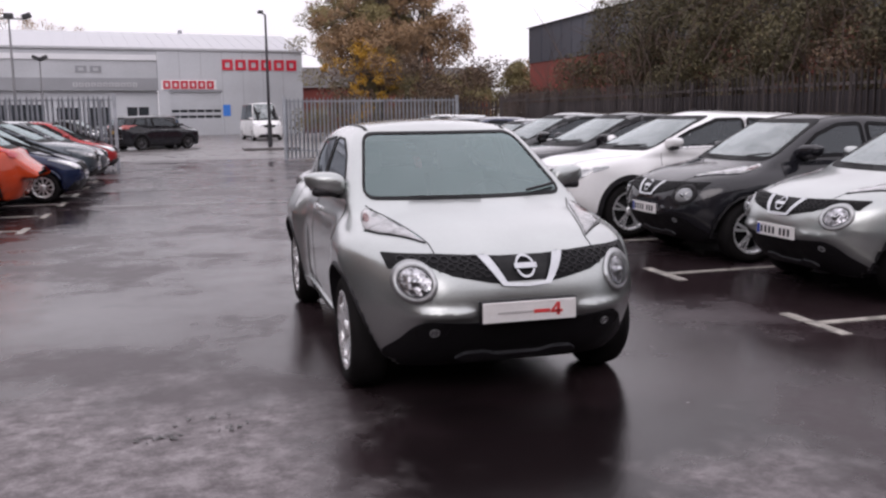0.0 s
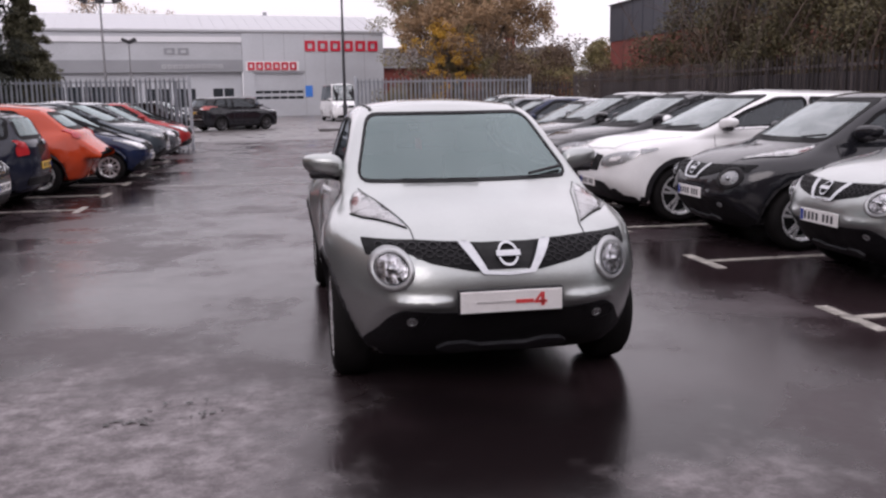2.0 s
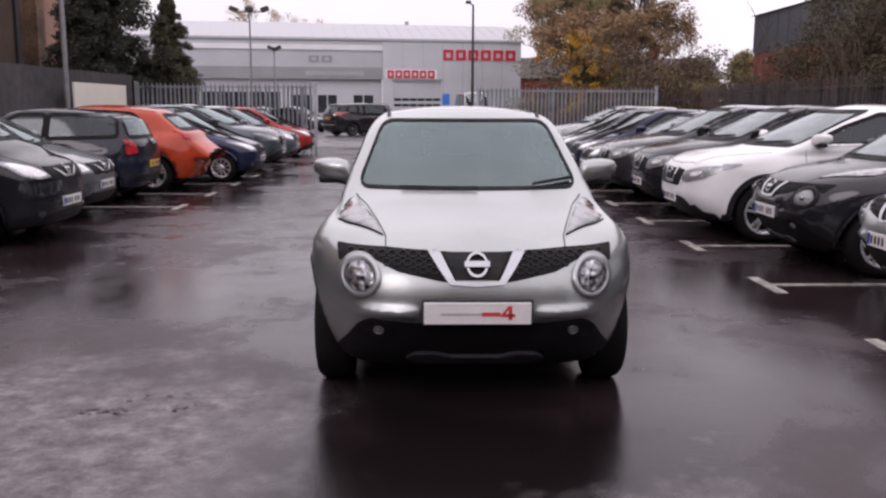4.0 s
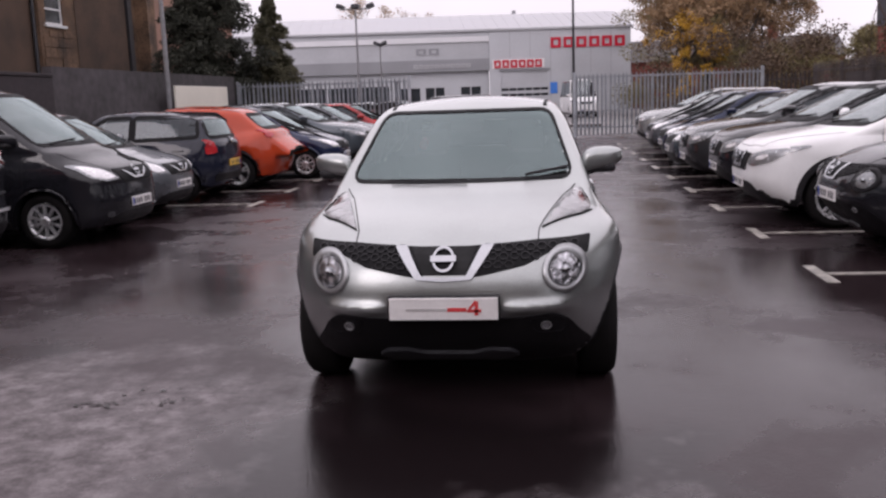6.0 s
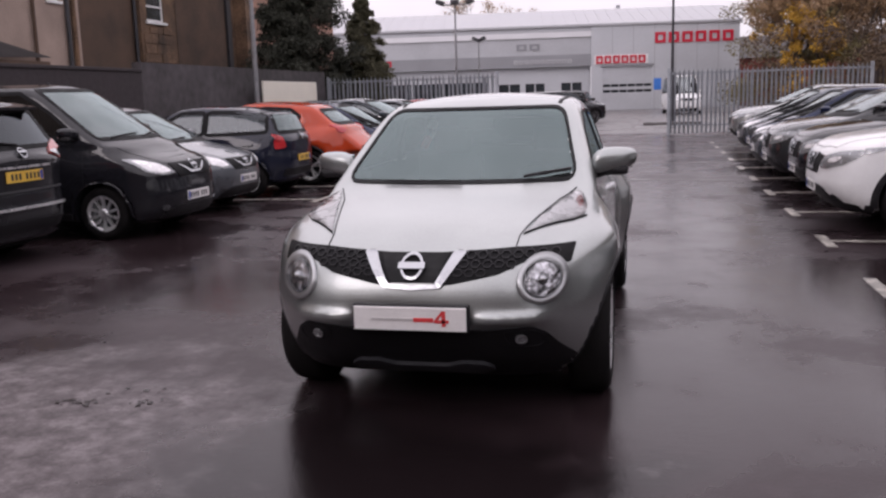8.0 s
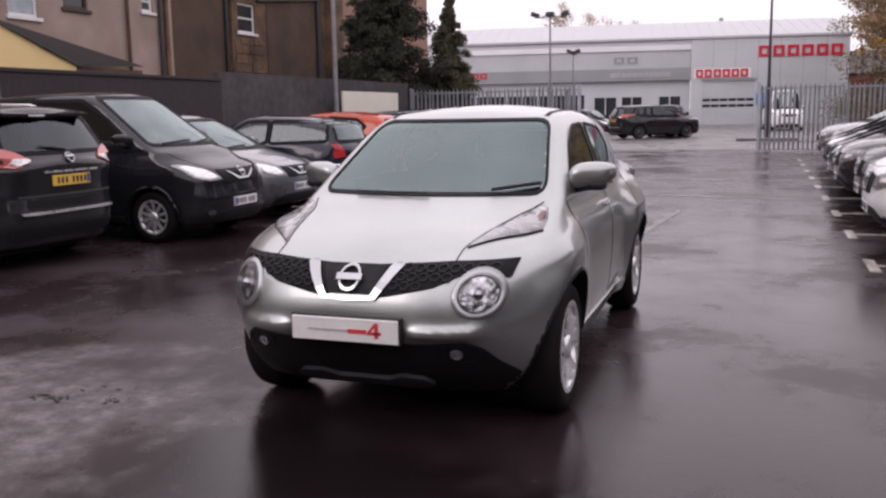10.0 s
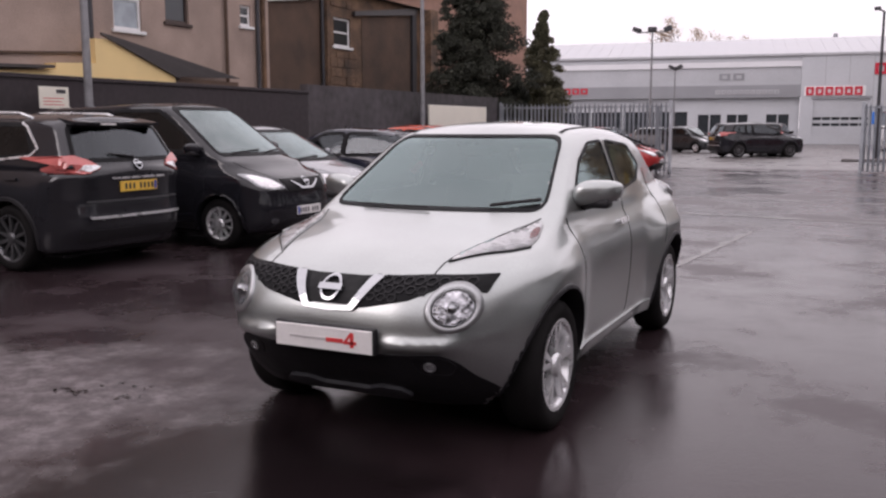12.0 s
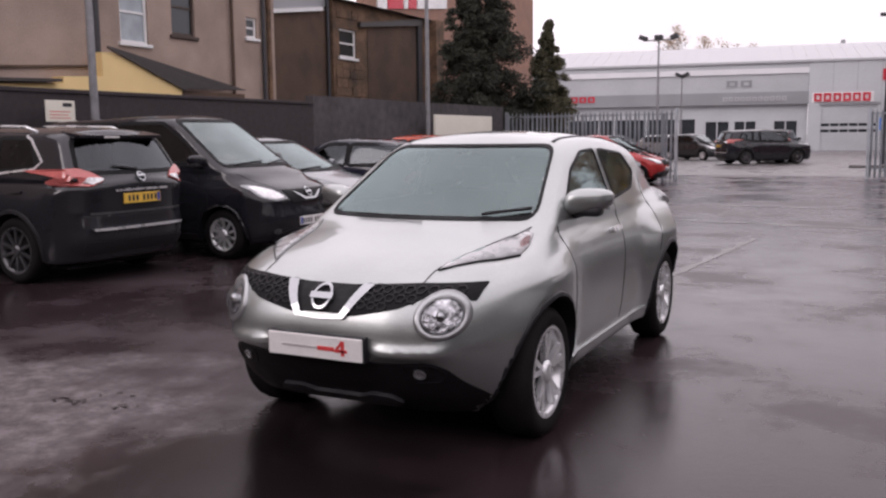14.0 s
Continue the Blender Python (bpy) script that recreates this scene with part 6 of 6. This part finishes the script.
part("buttress", box(0.0, 30.3, 0, 0.5, 31.0, 6.3), "stone", st)
# recess without depth, drawn as a flat sheet in a darker colour
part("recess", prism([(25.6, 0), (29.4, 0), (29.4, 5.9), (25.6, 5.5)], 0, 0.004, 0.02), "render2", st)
part("recess_jamb", box(0.0, 29.42, 0, 0.12, 29.75, 6.0), "steelpole", st)
part("roof", prism([(-6, 6.3), (0.3, 6.3), (-3, 6.75)], 1, 23.2, 31.2), "slate", st)
rs = random.Random(9)
z = 2.2
while z < 5.95:
    tall = rs.uniform(0.2, 0.34)
    y = 23.38 + rs.uniform(0, 0.2)
    while y < 30.2:
        long = rs.uniform(0.3, 0.7)
        if not (25.5 < y + long and y < 29.8) and not (y < 24.98 and y + long > 23.6 and z + tall > 4.2 and z < 5.5):
            part("stone_block", box(0.0, y, z, rs.uniform(0.012, 0.04), min(y + long, 30.28) - 0.02, z + tall - 0.02, bevel=0.008), "stone", st)
        y += long
    z += tall
tb = thing("brick_building", pose(-20, 0, 0), "orange-brown brick building behind the trees", "building")
wall("wall", 0, 0.0, 0.35, 33, 55.0, 0, 11.5, [], "tanbrick", "", tb)
for y, w, m in ((34.2, 0.9, "signwhite"), (35.2, 1.5, "signred"), (36.8, 0.4, "signwhite"), (37.3, 0.8, "signred"), (38.2, 3.4, "signwhite")):
    part("sign_panel", prism([(y, 7.55 + 0.12 * (y - 34)), (y + w, 7.55 + 0.12 * (y + w - 34)), (y + w, 10.2), (y, 10.2)], 0, 0.01, 0.1), m, tb)

# ---- the dealership across the yard
dl = thing("dealership_building", pose(8.45, 79.6, 0, 0, 0, 9) @ pose(-8.45, 0, 0), "pale grey clad car showroom and workshop with red and white signs", "building")
doors = [(-3.35, 0, 0.95, 3.75)]
wall("front_wall", 1, 0.0, 0.3, -4.35, 8.45, 0, 7.3, doors, "clad", "", dl)
show = [(-26, 0.3, -13.4, 2.75), (-12.6, 0.3, -10.6, 2.5), (-10.2, 0.9, -8.4, 2.5), (-7.0, 0.0, -5.1, 2.5)]
wall("showroom_wall", 1, 0.6, 0.3, -42, -4.36, 0, 3.9, show, "clad", "", dl)
for i, (x0, z0, x1, z1) in enumerate(show):
    w = new("window")
    w.parent = dl
    part("pane", box(x0, 0.7, z0, x1, 0.74, z1), "bglass", w)
    k = max(2, int((x1 - x0) / 1.3))
    for j in range(k + 1):
        x = x0 + (x1 - x0) * j / k
        part("mullion", box(x - 0.05, 0.62, z0, x + 0.05, 0.698, z1), "clad", w)
part("sign_band", box(-42, 0.05, 3.9, -4.36, 0.9, 4.95), "band", dl)
part("upper_fascia", box(-42, 0.2, 4.95, -4.36, 0.9, 6.45), "cladlo", dl)
part("parapet_rib", box(-42, 0.05, 6.45, -4.3, 0.95, 6.9), "rib", dl)
part("shadow_gap", box(-42, 0.1, 6.9, -4.36, 0.9, 7.3), "clad", dl)
for k in range(52):
    part("roof_rib", prism([(-0.16, 7.49), (-0.16, 7.525), (7.0, 9.375), (7.0, 9.34)], 0, -43.5 + k, -43.42 + k), "roofw", dl)
for k in range(1, 7):
    part("cladding_joint", box(-4.35 + 1.83 * k, -0.004, 4.85 if -4.35 + 1.83 * k < 1 else 0.0, -4.32 + 1.83 * k, 0.0, 7.28), "band", dl)
part("roof", prism([(-0.15, 7.32), (-0.15, 7.5), (7.0, 9.35), (40, 9.35), (40, 7.32)], 0, -44, 8.6), "roofw", dl)
part("side_wall", box(8.2, 0.31, 0, 8.45, 40, 7.3), "clad", dl)
sd = new("roller_shutter")
sd.parent = dl
for k in range(15):
    z = 0.25 * k
    if 5 <= k <= 9:
        if k in (6, 8):
            continue
    part("slat", box(-3.35, 0.12, z, 0.95, 0.17, z + 0.24), "clad", sd)
for k in range(6):
    x = -3.3 + k * 0.72
    for z in (1.52, 2.02):
        part("pane", box(x, 0.13, z, x + 0.6, 0.15, z + 0.2), "bglass", sd)
part("back", box(-3.35, 0.2, 0, 0.95, 0.24, 3.75), "cladlo", sd)
part("lintel", box(-3.5, -0.06, 3.752, 1.1, -0.002, 3.95), "band", dl)


def bars(parent, x0, x1, z0, z1, n, y, material, name="sign_bar"):
    """Writing that stays plain: an upright oblong ring for each character."""
    w, t = (x1 - x0) / n, 0.24 * (z1 - z0)
    for k in range(n):
        a, b = x0 + (k + 0.08) * w, x0 + (k + 0.86) * w
        v = 0.27 * (b - a)
        ring = bmesh.new()
        for q in ((a, z0, a + v, z1), (b - v, z0, b, z1), (a + v, z0, b - v, z0 + t), (a + v, z1 - t, b - v, z1)):
            box(q[0], y, q[1], q[2], y + 0.08, q[3], ring)
        part(name, ring, material, parent)


bars(dl, 1.1, 8.05, 5.68, 6.6, 6, -0.09, "signred")
part("sign_panel", box(-4.1, -0.05, 3.98, 0.6, -0.002, 4.78), "signwhite", dl)
bars(dl, -4.0, 0.45, 4.05, 4.72, 6, -0.14, "signred")
bars(dl, -11.2, -6.0, 4.22, 4.55, 11, -0.01, "signgrey")
bars(dl, -25.8, -22.0, 4.35, 4.85, 5, -0.01, "signred")
bars(dl, -11.0, -8.7, 5.4, 5.95, 2, 0.14, "band")
part("notice", box(1.1, -0.04, 1.65, 1.75, -0.002, 2.65), "signblue", dl)
part("vent", tube(bmesh.new(), (-1.0, 8.5, 9.1), (-1.0, 8.5, 9.8), 0.2), "band", dl)

# ---- the dark warehouse on the other side
wh = thing("warehouse", pose(19.3, 0, 0), "charcoal clad warehouse on a dark red brick base", "building")
part("brick_base", box(0.05, -14, 0, 24, 50, 4.7), "brickred", wh)
part("cladding", box(0, -14, 4.702, 24.1, 50.1, 6.95), "darkclad", wh)
part("roof", prism([(-0.2, 6.9), (24.3, 6.9), (12, 8.6)], 1, -14.2, 50.3), "darkclad", wh)
for k in range(42):
    part("cladding_rib", box(-0.03, -13.6 + 1.5 * k, 4.75, -0.001, -13.5 + 1.5 * k, 6.9), "darkclad", wh)
row = thing("distant_houses", pose(16, 95, 0), "far brick houses with slate roofs and chimneys", "house")
part("wall", box(-6, 0, 0, 16, 8, 4.6), "brickred", row)
part("roof", prism([(-0.4, 4.6), (8.4, 4.6), (4, 7.0)], 0, -6.3, 16.3), "slate", row)
for x in (0.5, 9):
    part("chimney", box(x, 3.6, 6.2, x + 1.0, 4.4, 8.4), "brickred", row)

# ---------------------------------------------------------------- trees and bushes


def leaves(bm_list, rng, centres, count, size, spread, droop=0.0):
    """Small two-sided leaf faces scattered in clumps."""
    verts, faces = bm_list
    for c in centres:
        p = rng.normal(0, 1, (count, 3))
        p /= np.maximum(np.linalg.norm(p, axis=1, keepdims=True), 1e-6)
        p *= (rng.random((count, 1)) ** 0.45) * np.array(spread)
        p = p + np.array(c)
        a = rng.normal(0, 1, (count, 3))
        a[:, 2] -= droop
        a /= np.linalg.norm(a, axis=1, keepdims=True)
        b = np.cross(a, rng.normal(0, 1, (count, 3)))
        b /= np.maximum(np.linalg.norm(b, axis=1, keepdims=True), 1e-6)
        s = size * (0.6 + 0.8 * rng.random((count, 1)))
        base = len(verts)
        quad = np.stack([p - a * s, p + b * s * 0.55, p + a * s, p - b * s * 0.55], 1).reshape(-1, 3)
        verts.extend(quad.tolist())
        faces.extend([[base + 4 * i, base + 4 * i + 1, base + 4 * i + 2, base + 4 * i + 3] for i in range(count)])


def leaf_obj(name, vf, material, parent=None, label="", kind="", category=""):
    me = bpy.data.meshes.new(name)
    me.from_pydata(vf[0], [], vf[1])
    me.materials.append(M[material])
    o = new(name, me)
    if parent is not None:
        o.parent = parent
    return tagged(o, label, category, kind=kind)


def limbs(bm, rng, at, d, length, r, depth, tips):
    """A limb that bends and forks into thinner ones."""
    p, v = Vector(at), Vector(d).normalized()
    for s in range(3):
        q = p + v * (length / 3)
        tube(bm, p, q, r * (1 - 0.2 * s), r * (0.8 - 0.2 * s), 6)
        v = (v + Vector(rng.normal(0, 0.16, 3)) + Vector((0, 0, 0.04))).normalized()
        p = q
    if depth == 0:
        tips.append(tuple(p))
        return
    for _ in range(3 if depth > 1 else 4):
        w = (v + Vector(rng.normal(0, 0.48, 3))).normalized()
        limbs(bm, rng, p, w, length * rng.uniform(0.6, 0.8), r * 0.5, depth - 1, tips)
        if depth > 1:
            tips.append(tuple(p))


def tree(x, y, h, material, label, seed, per=55, size=0.2, spread=1.0, extra=None):
    rng = np.random.default_rng(seed)
    t = thing("tree", pose(x, y, 0, 0, 0, seed * 37), label, "tree")
    bm, tips = bmesh.new(), []
    tube(bm, (0, 0, 0), (0, 0, h * 0.25), h * 0.026, h * 0.02, 9)
    for k in range(4):
        a = k * 1.7 + rng.random()
        limbs(bm, rng, (0, 0, h * (0.2 + 0.05 * k)), (math.cos(a) * 0.36, math.sin(a) * 0.36, 1), h * 0.33, h * 0.014, 3, tips)
    part("trunk", bm, "bark", t)
    vf = ([], [])
    pick = [tips[i] for i in rng.permutation(len(tips))[: min(len(tips), 110)]]
    leaves(vf, rng, pick, per, size, (spread, spread, spread * 0.8), 0.3)
    leaf_obj("crown", vf, material, t)
    if extra:
        vf = ([], [])
        leaves(vf, rng, [c for c in pick if c[2] < h * 0.62][:24], per, size, (spread, spread, spread * 0.7), 0.3)
        leaf_obj("golden_crown", vf, extra, t, "golden lower leaves")
    return t


tree(10.9, 63, 9.6, "leafgreen", "olive-leaved tree behind the palisade gate", 3, 200, 0.09, 0.75)
tree(12.9, 67, 12.8, "leafbrown", "tall russet autumn tree behind the yard", 4, 130, 0.09, 0.75)
tree(14.6, 64, 12.8, "leafbrown", "tall russet autumn tree behind the yard", 5, 160, 0.09, 0.75)
tree(13.4, 71, 12.5, "leafgreen", "olive-leaved autumn tree behind the yard", 15, 150, 0.09, 0.8)
tree(16.4, 66, 8.4, "leafbrown", "russet autumn tree behind the yard", 12, 130, 0.09, 0.8)
tree(11.8, 60, 8.0, "leafbrown", "russet autumn tree beside the gate", 16, 110, 0.09, 0.7)
tree(18.2, 72, 8.6, "leafbrown", "sparse russet tree with bare twigs", 6, 9, 0.14, 0.8)
tree(20.6, 66, 4.2, "leafgreen", "low olive bushy tree behind the yard", 7, 90, 0.09, 0.8)
tree(23.5, 63, 4.6, "leafgreen", "low olive bushy tree behind the yard", 8, 90, 0.09, 0.8)
tree(18.4, 68, 4.0, "leafbrown", "low russet bushy tree behind the yard", 14, 70, 0.09, 0.8)
tree(9.7, 59, 6.0, "leafyellow", "small golden-leaved autumn tree", 9, 60, 0.09, 0.45)
tree(27, 60, 7.0, "leafbrown", "low russet tree beside the warehouse", 10, 40, 0.14, 0.9)

tree(-21.3, 122, 13.6, "leafbrown", "bare hazy tree far behind the showroom roof", 17, 55, 0.1, 0.8)
rng = np.random.default_rng(21)
for seed, y, n in ((31, 34.0, 900), (32, 47.0, 1000)):
    vf = ([], [])
    r2 = np.random.default_rng(seed)
    cs = [(x_, y + r2.uniform(-2, 3) + 14, r2.uniform(0.3, 4.6 if x_ < 17.5 else 3.0)) for x_ in r2.uniform(6.5, 26, 90)]
    leaves(vf, r2, cs, 260, 0.085, (1.3, 1.0, 0.7), 0.2)
    leaf_obj("hedge_undergrowth", vf, "bankbrown" if seed == 31 else "leafgreen", None, "tangled autumn undergrowth behind the fence", "stuff", "undergrowth")

# overgrown bank of ivy and bramble behind the side fence


def bank_top(y):
    return float(np.interp(y, [-6, 8, 12.5, 16, 20, 23.5, 25.3, 26.2, 27.5], [4.6, 5.0, 5.3, 6.0, 6.9, 7.4, 6.9, 4.0, 2.4])) + 0.35 * math.sin(y * 2.1) + 0.25 * math.sin(y * 5.3)


for seed, material, n, size in ((41, "ivy", 300, 0.045), (42, "bankbrown", 150, 0.042), (43, "bankolive", 190, 0.042)):
    r2 = np.random.default_rng(seed)
    vf = ([], [])
    cs = []
    for _ in range(n):
        y = r2.uniform(-5, 27)
        z = max(0.3, bank_top(y) * r2.uniform(0.15, 1.0) ** 0.7 - 0.35)
        cs.append((11.4 + 0.35 * z + 0.9 * math.sin(y * 1.7 + z * 1.3) + r2.uniform(0, 1.6), y, z))
    leaves(vf, r2, cs, 420, size, (0.75, 0.8, 0.5), 0.25)
    leaf_obj("overgrown_bank", vf, material, None, "dense brown and olive ivy and bramble behind the fence", "stuff", "bushes")
bm = bmesh.new()
r2 = np.random.default_rng(44)
for _ in range(260):
    y, x = r2.uniform(-4, 27), r2.uniform(10.6, 14)
    p = Vector((x, y, r2.uniform(0, 0.5) * bank_top(y)))
    v = Vector((r2.normal(0, 0.35), r2.normal(0, 0.35), 1)).normalized()
    for s in range(3):
        q = p + v * r2.uniform(0.6, 1.2)
        tube(bm, p, q, 0.018 - 0.004 * s, 0.014 - 0.004 * s, 4)
        v = (v + Vector(r2.normal(0, 0.3, 3))).normalized()
        p = q
obj("bare_stems", bm, "twig", kind="stuff", label="bare brown stems among the bushes", category="bushes")


def conifer(x, y, h, r, seed, label, n=170, power=1.6, foliage="conifer"):
    rng = np.random.default_rng(seed)
    t = thing("conifer", pose(x, y, 0), label, "tree")
    part("trunk", tube(bmesh.new(), (0, 0, 0), (0, 0, h * 0.95), 0.2, 0.03, 8), "bark", t)
    vf = ([], [])
    for k in range(n):
        z = h * (0.03 + 0.95 * (k / n))
        a = rng.uniform(0, math.tau)
        lump = 1 + 0.18 * math.sin(3 * a + z * 1.7) + 0.14 * math.sin(z * 4.1 + seed)
        env = r * (1 - (z / h) ** power)
        rad = env * rng.uniform(0.25, 1.1) * lump + 0.03
        sp = 0.08 + 0.22 * min(1.0, env)
        tip = max(0.0, z / h - 0.9) * 1.6  # the leader droops
        at = [(rad * math.cos(a) + tip, rad * math.sin(a), z - tip * 0.35)]
        leaves(vf, rng, at, 200, 0.045, (sp * 1.25, sp * 1.25, sp * 0.8), 0.9)
        out = [((rad + 0.3 * env) * math.cos(a), (rad + 0.3 * env) * math.sin(a), z - 0.1)]
        leaves(vf, rng, out, 60, 0.045, (sp, sp, sp * 0.5), 0.9)  # a bough that sticks out
    leaf_obj("foliage", vf, foliage, t)


conifer(-11.2, 27.3, 8.4, 1.7, 51, "tall dark bushy conifer behind the wall", 300)
conifer(-11.7, 26.6, 7.6, 1.2, 52, "tall dark bushy conifer behind the wall", 220)
conifer(-9.9, 30.2, 6.1, 1.35, 53, "slim pointed olive conifer", 230, 1.0, "olivecone")
conifer(-10.6, 29.2, 3.6, 0.9, 54, "low dark bushy conifer behind the wall", 110)
